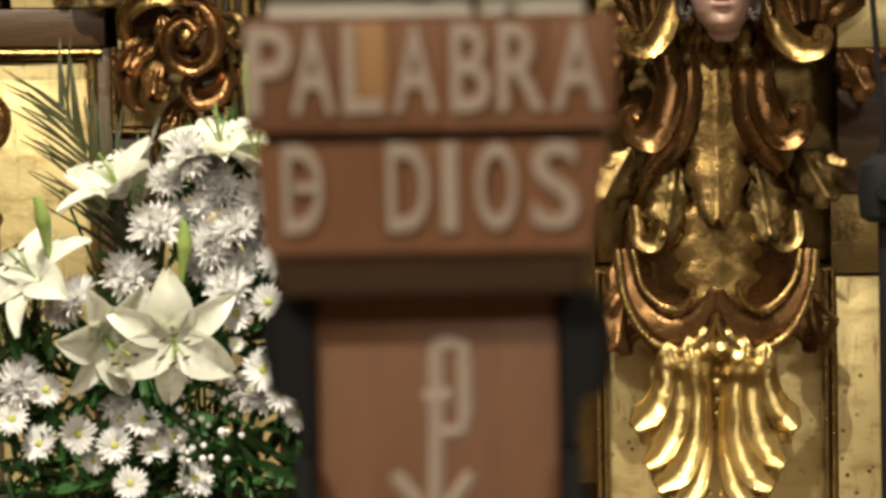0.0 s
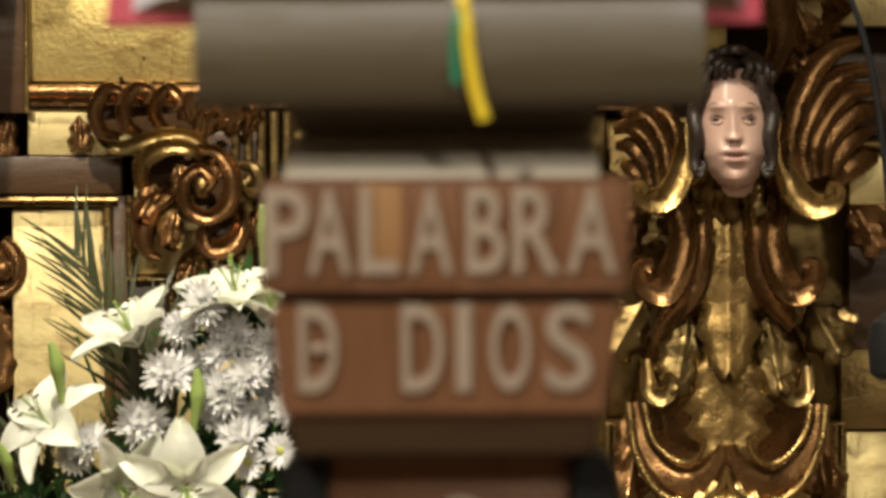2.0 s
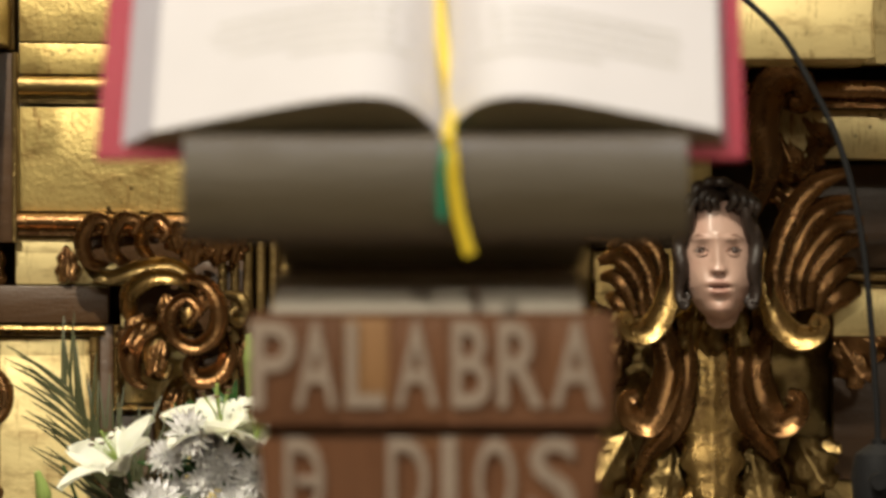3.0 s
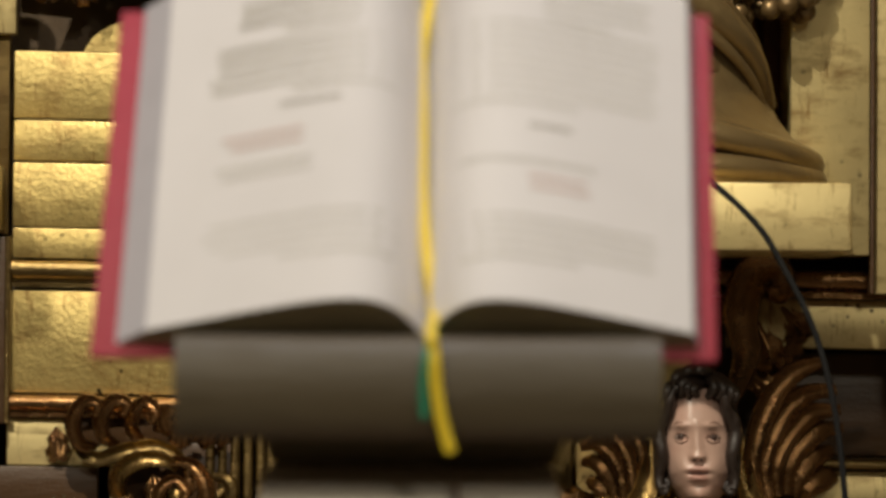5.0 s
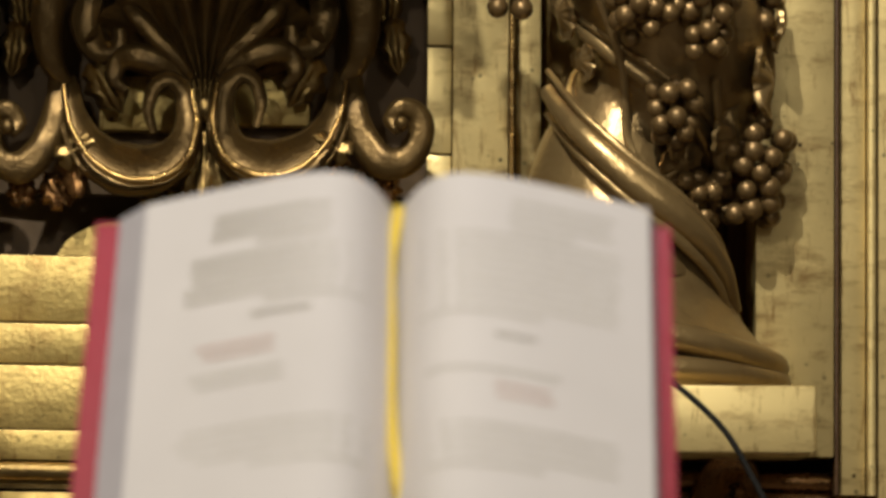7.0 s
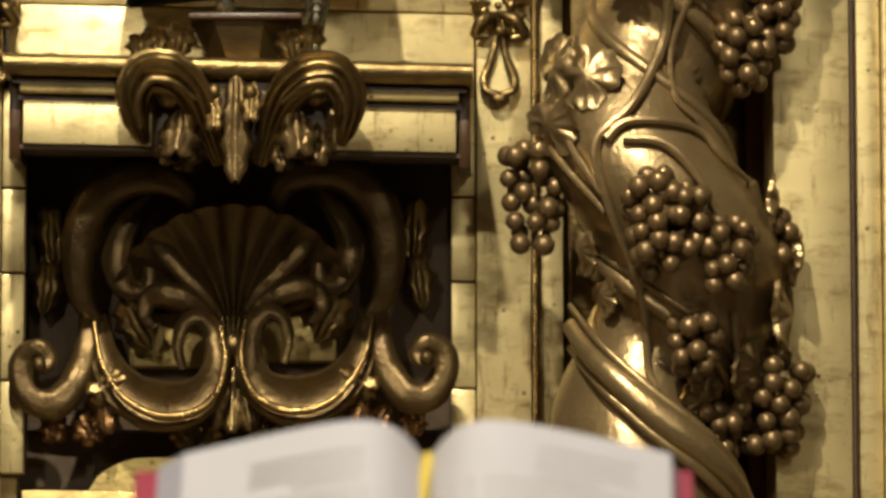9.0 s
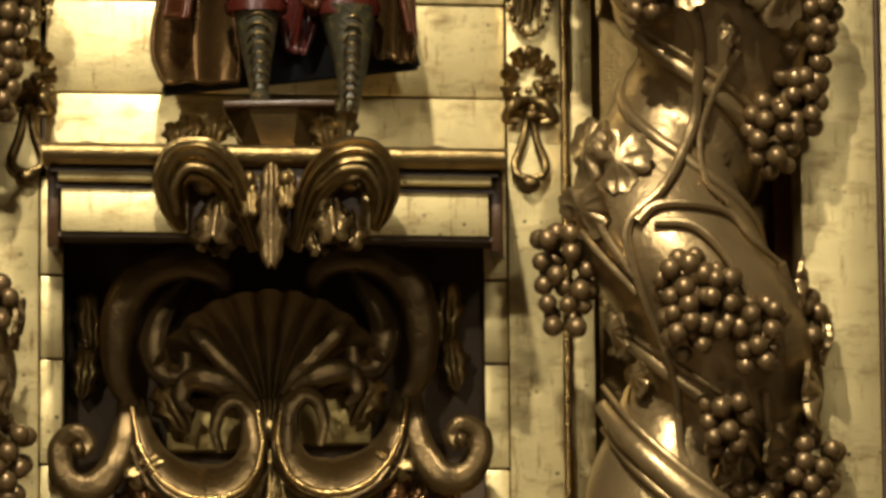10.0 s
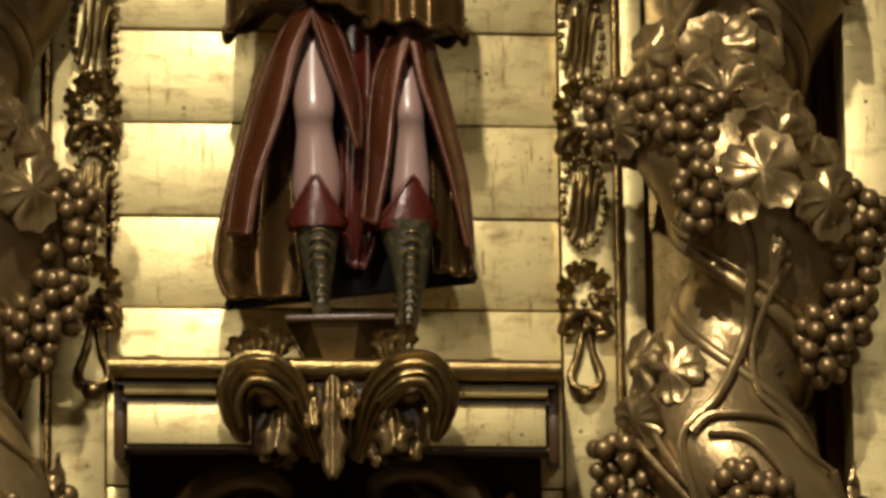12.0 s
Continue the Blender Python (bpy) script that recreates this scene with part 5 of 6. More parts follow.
def saint_statue():
    """The lower half of a standing figure with bare knees, cuffed boots and an open, flaring coat; one mesh."""
    f = Form()

    def limb(keys, y, mat, deep=0.95, n=22):
        """A round limb through (left edge, right edge, v, forward)."""
        rows = []
        for u0, u1, v, dy in keys:
            a, b = Vector(upper(u0, v, y)), Vector(upper(u1, v, y))
            c, r = (a + b) / 2, (b.x - a.x) / 2
            rows.append([(c.x + r * math.cos(q), y + dy + r * deep * math.sin(q), c.z) for q in np.linspace(0, 2 * math.pi, n + 1)[:-1]])
        rows = [list(col) for col in zip(*[spline(col, 4) for col in zip(*rows)])]
        f.grid(rows, mat, True, caps=True)

    def sheet(left, right, mat, y0, y1, bow=0.03, folds=3.0, depth=0.010, thick=0.012, hem=0.0):
        """Cloth hung between two edges given as (u, v): y0 and y1 are the depths of the edges, bow lifts the middle."""
        a, b = spline([(*k, 0) for k in left], 6), spline([(*k, 0) for k in right], 6)
        n = max(len(a), len(b))
        at = lambda c, t: c[min(int(t * (len(c) - 1)), len(c) - 2)].lerp(c[min(int(t * (len(c) - 1)), len(c) - 2) + 1], t * (len(c) - 1) - min(int(t * (len(c) - 1)), len(c) - 2))  # noqa: E731
        rows = []
        for j in range(n + 1):
            t = j / n
            p, q = at(a, t), at(b, t)
            row = []
            for i in range(19):
                w = i / 18
                m = p.lerp(q, w)
                y = y0 + (y1 - y0) * w - bow * math.sin(math.pi * w) - depth * (0.3 + 0.7 * t) * math.sin(w * folds * 2 * math.pi + 2.0 * t)
                row.append(upper(m.x, m.y + hem * t * math.sin(w * folds * 2 * math.pi), y))
            rows.append(row)
        back = [[(x, y + thick, z) for x, y, z in r] for r in rows]
        f.grid([r + k[::-1] for r, k in zip(rows, back)], mat, True, caps=True)
        for edge in ([r[0] for r in rows], [r[-1] for r in rows], rows[-1]):
            f.tube([(x, y + thick / 2, z) for x, y, z in edge], thick * 0.55, 8, mat)

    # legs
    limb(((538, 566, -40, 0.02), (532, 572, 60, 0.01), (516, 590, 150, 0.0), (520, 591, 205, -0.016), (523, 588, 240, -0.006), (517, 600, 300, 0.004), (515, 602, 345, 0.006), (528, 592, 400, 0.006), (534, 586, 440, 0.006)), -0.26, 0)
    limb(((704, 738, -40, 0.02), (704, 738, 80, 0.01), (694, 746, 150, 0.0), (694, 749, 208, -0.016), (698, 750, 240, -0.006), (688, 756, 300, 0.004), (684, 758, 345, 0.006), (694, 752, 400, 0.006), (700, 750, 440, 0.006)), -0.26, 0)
    # boots, the toes pointing down over the slab
    limb(((518, 604, 392, 0.0), (522, 598, 420, 0.0), (530, 592, 460, -0.004), (540, 584, 510, -0.010), (548, 580, 545, -0.02), (552, 578, 562, -0.04)), -0.265, 2)
    limb(((664, 764, 400, 0.0), (676, 760, 440, 0.0), (690, 752, 490, -0.008), (698, 742, 540, -0.02), (703, 734, 590, -0.05), (708, 728, 625, -0.08), (712, 724, 640, -0.085)), -0.275, 2)
    f.tube(spline([upper(562, 548, -0.28), upper(566, 556, -0.31), upper(570, 560, -0.36)], 5), taper(11, 0.016, 0.018, 0.008), 10, 2, 0.8)
    # cuffs with a raised point
    for u0, u1, tip, low, high in ((508, 610, 557, 412, 330), (652, 768, 735, 418, 328)):
        a, b, tipx = upper(u0, low, -0.262), upper(u1, low, -0.262), upper(tip, low, -0.262)[0]
        cx, r = (a[0] + b[0]) / 2, (b[0] - a[0]) / 2
        rise = (low - high) * 0.00106
        rows = []
        for t in np.linspace(0, 1, 7):
            row = []
            for q in np.linspace(0, 2 * math.pi, 49)[:-1]:
                k = max(0.0, -math.sin(q)) * max(0.0, 1 - abs(cx + r * math.cos(q) - tipx) / (1.25 * r))
                rr = r * (1.0 + 0.05 * math.sin(math.pi * t)) * (1 - 0.18 * t * k)
                row.append((cx + rr * math.cos(q), -0.262 + rr * 0.95 * math.sin(q), a[2] + t * (0.012 + rise * k)))
            rows.append(row)
        f.grid(rows + [[(cx + (x - cx) * 0.90, -0.262 + (y + 0.262) * 0.90, z) for x, y, z in r_] for r_ in rows[::-1]], 1, True)
        f.tube(rows[-1] + [rows[-1][0]], 0.005, 8, 1)
    # scale pattern down the front of each boot
    for u, du, v0, v1, n, w in ((562, 4, 412, 530, 8, 24), (726, -10, 400, 590, 13, 17)):
        for k in range(n):
            t = k / (n - 1)
            uu, vv, ww = u + du * t, v0 + (v1 - v0) * t, w * (1 - 0.45 * t)
            y = -0.306 - 0.012 * t if u < 600 else -0.318 - 0.035 * t
            f.tube(spline([upper(uu - ww * 0.9, vv + 14, y + 0.014), upper(uu - ww * 0.6, vv + 3, y + 0.004), upper(uu, vv - 3, y), upper(uu + ww * 0.6, vv + 3, y + 0.004), upper(uu + ww * 0.9, vv + 14, y + 0.014)], 4), 0.0026, 6, 5)
    # coat: lining behind, turned-back fronts before it
    sheet(((470, 90), (440, 190), (408, 320), (386, 420), (382, 480), (398, 526)), ((520, 120), (508, 210), (512, 330), (520, 430), (528, 480), (524, 528)), 3, -0.20, -0.19, 0.05, 2.0, 0.012, hem=3)
    sheet(((545, 6), (508, 40), (466, 140), (440, 230), (416, 320), (402, 416)), ((553, 18), (524, 92), (508, 160), (490, 220), (456, 320), (440, 416)), 6, -0.27, -0.315, 0.022, 1.0, 0.006)
    sheet(((552, 16), (566, 66), (588, 130), (610, 190), (630, 262)), ((556, 0), (590, 40), (618, 110), (636, 190), (634, 262)), 6, -0.315, -0.28, 0.02, 1.0, 0.005)
    sheet(((596, 20), (600, 160), (604, 300), (606, 420), (612, 470)), ((690, 20), (688, 160), (676, 300), (660, 420), (640, 476)), 1, -0.20, -0.20, 0.03, 2.0, 0.014)
    sheet(((690, 66), (664, 130), (652, 220), (648, 310), (640, 392)), ((722, 70), (708, 120), (694, 190), (684, 280), (662, 398)), 6, -0.27, -0.315, 0.018, 1.0, 0.005)
    sheet(((736, 110), (760, 210), (764, 330), (760, 420), (764, 478)), ((772, 110), (800, 230), (822, 350), (828, 430), (826, 490)), 3, -0.20, -0.20, 0.05, 2.0, 0.012, hem=3)
    sheet(((728, 74), (744, 150), (768, 220), (796, 320), (822, 440)), ((762, 74), (780, 150), (800, 236), (820, 330), (830, 460)), 6, -0.315, -0.25, 0.02, 1.0, 0.005)
    # black sheet behind the legs: the shade inside the coat put into colour
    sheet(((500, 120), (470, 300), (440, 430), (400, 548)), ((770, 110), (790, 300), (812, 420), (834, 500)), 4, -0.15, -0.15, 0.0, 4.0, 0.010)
    # tunic above: two gathered parts with a wavy hem
    for u0, u1, v0, v1, y in ((398, 652, 40, 34, -0.24), (644, 824, 50, 66, -0.25)):
        rows = []
        for t in np.linspace(0, 1, 12):
            row = []
            for q in np.linspace(0, 2 * math.pi, 81)[:-1]:
                w = 0.5 + 0.5 * math.cos(q)
                wave = math.sin(q * 9) + 0.5 * math.sin(q * 5 + 1)
                u = u0 + (u1 - u0) * w
                lift = -34 * math.sin(math.pi * w) ** 2 if u0 < 500 else 0
                p = upper(u + 6 * (0.5 - w) * 2 * t, (v0 + (v1 - v0) * w + lift + 7 * wave * (1 - t) + 26 * max(0, 0.16 - w) / 0.16 * (u0 < 500)) - 210 * t, y)
                row.append((p[0], y + (0.075 + 0.008 * wave * (1 - 0.5 * t)) * math.sin(q) * (1.25 - 0.25 * t), p[2]))
            rows.append(row)
        f.grid(rows, 3, True, caps=True)
        f.tube(rows[0] + [rows[0][0]], 0.007, 8, 3)
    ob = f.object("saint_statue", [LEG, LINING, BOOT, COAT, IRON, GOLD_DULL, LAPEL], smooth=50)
    return tagged(ob, "painted wooden saint with gilded red coat and boots on ledge", "statue")


saint_statue()


# ---------------------------------------------------------------- flower arrangement before the altarpiece
bouquet = thing("flower_arrangement", (-0.45, -0.62, 0.0), "large arrangement of white lilies, chrysanthemums and daisies", "flowers")


def petal(f, length, width, lift, droop, mat=0, at=None, nu=9, ridge=0.12):
    """One curved petal from the flower's centre outwards along x; z is the flower's axis."""
    top, low = [], []
    for j in range(nu + 1):
        u = j / nu
        ang = lift + droop * u
        x = length * (math.sin(lift + droop * u * 0.5) * u if True else u)
        z = length * math.cos(lift + droop * u * 0.5) * u
        w = width * 0.5 * math.sin(math.pi * (0.10 + 0.88 * u)) ** 0.8
        row = []
        for v in (-1, -0.5, 0, 0.5, 1):
            cup = ridge * width * (v * v - 0.5 * math.exp(-(v / 0.3) ** 2))
            row.append((x - math.cos(ang) * cup, v * w, z + math.sin(ang) * cup))
        top.append(row)
        low.append([(p[0] * 0.985, p[1] * 0.98, p[2] - 0.0016) for p in row])
    f.grid([t + b[::-1] for t, b in zip(top, low)], mat, True, at, True)


def lily_mesh(seed, openness=1.0):
    rnd = random.Random(seed)
    f = Form()
    for k in range(6):
        big = k % 2
        m = Matrix.Rotation(2 * math.pi * k / 6 + rnd.uniform(-0.1, 0.1), 4, "Z")
        petal(f, rnd.uniform(0.098, 0.112), 0.070 if big else 0.050, radians(20 + 18 * openness), radians(95 * openness + rnd.uniform(-10, 14)), 0, m)
    return f


def stamen_mesh(seed):
    rnd = random.Random(seed)
    f = Form()
    for k in range(6):
        a = 2 * math.pi * k / 6 + rnd.uniform(-0.2, 0.2)
        tip = Vector((0.022 * math.cos(a), 0.022 * math.sin(a), 0.072))
        f.tube(spline([(0, 0, 0.015), (0.008 * math.cos(a), 0.008 * math.sin(a), 0.045), tip], 4), 0.0011, 5, 1)
        f.tube([tip + Vector((-0.006, 0, 0)), tip, tip + Vector((0.006, 0, 0.001))], [0.0014, 0.0024, 0.0014], 6, 0)
    f.tube([(0, 0, 0.01), (0.002, 0, 0.05), (0.003, 0, 0.085)], [0.002, 0.0018, 0.003], 6, 1)
    return f


def mum_mesh(seed, r=0.042):
    rnd = random.Random(seed)
    f = Form()
    for ring, (count, lift, length) in enumerate(((7, 12, 0.55), (11, 32, 0.72), (15, 52, 0.88), (18, 72, 1.0), (18, 92, 1.0))):
        for k in range(count):
            m = Matrix.Rotation(2 * math.pi * (k + rnd.random() * 0.6) / count, 4, "Z")
            petal(f, r * length * rnd.uniform(0.9, 1.1), r * 0.26, radians(lift + rnd.uniform(-6, 6)), radians(rnd.uniform(-30, 10)), 0, m, 4, 0.2)
    return f


def daisy_mesh(seed, r=0.034):
    rnd = random.Random(seed)
    f = Form()
    for ring, (count, lift) in enumerate(((15, 74), (17, 84))):
        for k in range(count):
            m = Matrix.Rotation(2 * math.pi * (k + rnd.random() * 0.4) / count, 4, "Z")
            petal(f, r * rnd.uniform(0.92, 1.08), r * 0.30, radians(lift + rnd.uniform(-5, 5)), radians(rnd.uniform(-8, 16)), 0, m, 4, 0.15)
    return f


def eye_mesh(r=0.0075):
    return Form().ball((0, 0, 0.003), (r, r, r * 0.55), 12)


class Kit:
    """Meshes shared by alike flowers."""

    def __init__(self):
        self.store = {}

    def put(self, key, form, mats, smooth=60):
        ob = form.object(key.split(":")[0], mats, smooth=smooth)
        self.store[key] = ob.data
        bpy.data.objects.remove(ob)

    def place(self, key, m, parent, inside=False):
        ob = new(key.split(":")[0], self.store[key])
        ob.parent = parent
        ob.matrix_local = m if inside else Matrix.Translation(-bouquet.location) @ m
        return ob


kit = Kit()
for k in range(3):
    kit.put(f"lily:{k}", lily_mesh(20 + k, (1.0, 0.85, 0.7)[k]), PETAL)
    kit.put(f"stamen:{k}", stamen_mesh(30 + k), [STAMEN, BUD])
    kit.put(f"chrysanthemum:{k}", mum_mesh(40 + k, (0.044, 0.040, 0.046)[k]), MUM)
    kit.put(f"daisy:{k}", daisy_mesh(50 + k, (0.035, 0.032, 0.038)[k]), MUM)
kit.put("flower_eye:0", eye_mesh(), POLLEN)


def bloom(u, v, deg, tilt, depth=0.0, scale=1.0, roll=0.0):
    """A flower's frame: u, v in the bouquet's own units; its axis faces the nave, turned deg to the right and tilt up."""
    p = Vector((-0.462 + (u - 410) * 0.00067, -0.60 + depth, 0.509 - (v - 795) * 0.000663))
    return Matrix.Translation(p) @ Matrix.Rotation(radians(deg), 4, "Z") @ Matrix.Rotation(radians(90 - tilt), 4, "X") @ Matrix.Rotation(radians(roll), 4, "Z") @ Matrix.Scale(scale, 4)


for k, (u, v, deg, tilt, depth, sc, roll) in enumerate(((440, 655, 4, -12, -0.04, 1.08, 30), (262, 650, 38, -20, -0.02, 1.05, 0), (325, 320, -50, 55, 0.0, 1.0, 10), (120, 520, -42, 35, 0.0, 1.0, 40),
                                                          (560, 235, -20, 70, 0.03, 1.1, 0), (640, 270, 20, 75, 0.0, 1.0, 20))):
    lily = kit.place(f"lily:{k % 3}", bloom(u, v, deg, tilt, depth, sc, roll), bouquet)
    kit.place(f"stamen:{k % 3}", Matrix(), lily, True)
rnd = random.Random(77)
for k, (u, v) in enumerate(((480, 225), (425, 285), (400, 395), (455, 375), (520, 345), (560, 300), (650, 425), (600, 490), (640, 330), (575, 545), (170, 600), (330, 515), (530, 440), (500, 500), (690, 480), (520, 270), (630, 380), (205, 560), (60, 770), (300, 830), (645, 810), (590, 400))):
    kit.place(f"chrysanthemum:{k % 3}", bloom(u, v, rnd.uniform(-30, 30), rnd.uniform(-5, 45), rnd.uniform(-0.02, 0.04), rnd.uniform(0.8, 1.05), rnd.uniform(0, 90)), bouquet)
for k, (u, v) in enumerate(((590, 605), (668, 577), (650, 742), (735, 850), (690, 800), (610, 800), (358, 862), (292, 920), (385, 930), (205, 890), (130, 785), (112, 915), (300, 860), (50, 850), (430, 905), (75, 740), (240, 960), (480, 1010), (330, 1010), (590, 680), (560, 760), (510, 640))):
    d = kit.place(f"daisy:{k % 3}", bloom(u, v, rnd.uniform(-28, 28), rnd.uniform(-8, 25), rnd.uniform(-0.03, 0.03), rnd.uniform(0.7, 1.0) * (0.5 if k > 18 else 1), rnd.uniform(0, 90)), bouquet)
    kit.place("flower_eye:0", Matrix(), d, True)
# buds
for u, v, deg, tilt, sc in ((625, 75, -12, 82, 1.0), (462, 470, 10, 80, 1.0), (15, 620, -30, 60, 0.8), (135, 400, -30, 70, 1.0), (530, 700, 20, 30, 0.5)):
    f = Form().tube(spline([(0, 0, -0.04), (0.004, 0, 0.0), (0.006, 0, 0.035), (0.003, 0, 0.062)], 5), taper(16, 0.004, 0.013, 0.004), 10, at=bloom(u, v, deg, tilt, -0.03, sc))
    part("bud", f, BUD, bouquet)
# palm fronds
for (u0, v0), (u1, v1), blades, name in (((370, 520), (160, 90), 48, "palm_frond"), ((400, 560), (345, 300), 26, "palm_frond"), ((60, 700), (40, 560), 10, "palm_frond")):
    f = Form()
    a, b = bloom(u0, v0, 0, 0, 0.10).translation, bloom(u1, v1, 0, 0, 0.12).translation
    f.tube([a, (a + b) / 2 + Vector((0.01, 0, 0.01)), b], [0.005, 0.004, 0.002], 6)
    d = (b - a).normalized()
    for k in range(blades):
        t = k / blades
        s = 1 if k % 2 else -1
        p = a + (b - a) * t
        l = 0.22 * (1 - 0.45 * t) * rnd.uniform(0.85, 1.1)
        w = Vector((d.z, 0, -d.x)) * s
        tip = p + (d * rnd.uniform(0.78, 0.92) + w * rnd.uniform(0.24, 0.52)) * l + Vector((0, rnd.uniform(-0.02, 0.02), -0.01))
        f.tube(spline([p, (p + tip) / 2 + Vector((0, -0.006, 0.006)), tip], 4), [0.0026, 0.003, 0.003, 0.003, 0.003, 0.0026, 0.002, 0.0015, 0.0006], 5, 0, 0.3)
    part(name, f, FROND, bouquet)
# leaf mass: many single leaves round a foam block in a bowl
f = Form()
for _ in range(900):
    u, v = rnd.uniform(20, 760), rnd.uniform(560, 1080)
    if u < 300 and v < 640:
        continue
    m = bloom(u, v, rnd.uniform(-70, 70), rnd.uniform(-50, 80), rnd.uniform(0.02, 0.14), rnd.uniform(0.6, 1.3), rnd.uniform(0, 360))
    petal(f, rnd.uniform(0.04, 0.075), rnd.uniform(0.010, 0.022), radians(rnd.uniform(30, 80)), radians(rnd.uniform(-20, 40)), 0, m, 5)
tagged(part("foliage", f, LEAF, bouquet, "dense dark green leaves"), kind="stuff")
f = Form()
for _ in range(260):
    u, v = rnd.uniform(430, 760), rnd.uniform(180, 620)
    m = bloom(u, v, rnd.uniform(-70, 70), rnd.uniform(0, 80), rnd.uniform(0.04, 0.12), 1.0, rnd.uniform(0, 360))
    petal(f, rnd.uniform(0.04, 0.07), rnd.uniform(0.010, 0.02), radians(rnd.uniform(30, 80)), radians(rnd.uniform(-20, 40)), 0, m, 5)
tagged(part("upper_foliage", f, LEAF, bouquet, "dark green leaves between the blooms"), kind="stuff")
f = Form()
for _ in range(40):
    u, v = rnd.uniform(-10, 130), rnd.uniform(640, 800)
    a = bloom(u, v, 0, 0, 0.1).translation
    f.tube([a, a + Vector((rnd.uniform(-0.04, 0.04), -0.01, rnd.uniform(0.07, 0.14)))], [0.003, 0.0008], 5)
tagged(part("grass_blade", f, FROND, bouquet, "thin dark blades"), kind="stuff")
f = Form()
for k in range(46):
    p = bloom(rnd.uniform(430, 600), rnd.uniform(690, 960), 0, 0, rnd.uniform(-0.03, 0.03)).translation
    f.ball(p, rnd.uniform(0.004, 0.007), 6)
tagged(part("filler_blossom", f, MUM, bouquet, "tiny white filler blossoms"), kind="stuff")
f = Form().grid([[(-0.45 + r * math.cos(a), -0.50 + r * 0.9 * math.sin(a), z) for a in np.linspace(0, 2 * math.pi, 33)[:-1]] for r, z in ((0.10, 0.0), (0.12, 0.02), (0.07, 0.06), (0.08, 0.12), (0.15, 0.22), (0.17, 0.30), (0.15, 0.30), (0.10, 0.22))], 0, True, caps=True)
part("vase", f, IRON, bouquet, "dark footed vase")
f = Form()
for k in range(24):
    a = bloom(rnd.uniform(150, 680), rnd.uniform(300, 850), 0, 0, 0.06).translation
    f.tube(spline([(-0.45 + rnd.uniform(-0.06, 0.06), -0.50, 0.26), (a + Vector((-0.45, -0.5, 0.3))) / 2 + Vector((0, 0, 0.05)), a], 5), 0.0028, 5)
tagged(part("stem", f, LEAF, bouquet, "green stems"), kind="stuff")


# ---------------------------------------------------------------- ambo with the open book
AY = -4.37
ambo = thing("ambo", (0, AY + 0.12, 0), "brown wooden church ambo with raised pale lettering", "lectern")
part("post", Form().box((-0.103, AY + 0.062, 0.0), (0.106, AY + 0.22, 0.93), 0, 0.006), OAK, ambo, smooth=30)
part("base_plate", Form().box((-0.24, AY - 0.1, 0.0), (0.24, AY + 0.33, 0.05), 0, 0.01), OAK, ambo, smooth=30)


def wedge(x_top, x_bot, z0, z1, y_top, y_bot, back, b=0.004):
    f = Form()
    bm = bmesh.new()
    vs = [bm.verts.new(p) for p in (
        (-x_bot[0], y_bot, z0), (x_bot[1], y_bot, z0), (x_bot[1], back, z0), (-x_bot[0], back, z0),
        (-x_top[0], y_top, z1), (x_top[1], y_top, z1), (x_top[1], back, z1), (-x_top[0], back, z1))]
    for q in ((0, 3, 2, 1), (4, 5, 6, 7), (0, 1, 5, 4), (1, 2, 6, 5), (2, 3, 7, 6), (3, 0, 4, 7)):
        bm.faces.new([vs[i] for i in q])
    bmesh.ops.bevel(bm, geom=bm.edges[:], offset=b, segments=2, affect="EDGES")
    bm.verts.index_update()
    f.add([v.co[:] for v in bm.verts], [[v.index for v in q.verts] for q in bm.faces])
    bm.free()
    return f


part("upper_block", wedge((0.155, 0.157), (0.151, 0.153), 1.030, 1.128, AY - 0.012, AY - 0.004, AY + 0.22), OAK, ambo)
part("lower_block", wedge((0.147, 0.148), (0.139, 0.134), 0.927, 1.022, AY - 0.008, AY + 0.004, AY + 0.22), OAK, ambo)
part("block_joint", Form().box((-0.140, AY + 0.012, 1.018), (0.142, AY + 0.2, 1.034)), BROWN, ambo, smooth=0)
# tapering underside in brown, its shade put into the colour
part("necking", wedge((0.137, 0.130), (0.128, 0.122), 0.893, 0.926, AY + 0.006, AY + 0.016, AY + 0.21), BROWN, ambo)
# top slope of the block, coloured lighter as if lit from above
part("sloping_top", wedge((0.134, 0.127), (0.137, 0.130), 1.1275, 1.164, AY + 0.062, AY - 0.002, AY + 0.2, 0.003), LIT_TOP, ambo)
part("desk_neck", wedge((0.136, 0.135), (0.128, 0.124), 1.162, 1.196, AY + 0.03, AY + 0.068, AY + 0.2), DESK, ambo)
part("top_seam", Form().box((0.036, AY - 0.0005, 1.1285), (0.0405, AY + 0.06, 1.150), 0), BROWN, ambo, smooth=0)
lip = [(AY + 0.045, 1.192), (AY - 0.030, 1.192)] + [(AY - 0.026 - 0.034 * math.sin(a) ** 0.8, 1.232 - 0.047 * math.cos(a)) for a in np.linspace(0.35, 2.75, 14)] + [(AY - 0.034, 1.278), (AY + 0.045, 1.278)]
part("book_lip", Form().profile(lip, -0.208, 0.216), DESK, ambo, smooth=50)
TILT = Matrix.Translation((0.01, AY + 0.047, 1.258)) @ Matrix.Rotation(radians(-28), 4, "X")
part("desk_board", Form().box((-0.215, 0.004, 0.0), (0.205, 0.03, 0.34), 0, 0.004, at=TILT), DESK, ambo, smooth=30)

# ---- book, in the desk's own plane: x across, -y towards the reader, z up the slope
book = thing("open_book", TILT.translation, "large open service book with red cloth cover and white pages", "book")


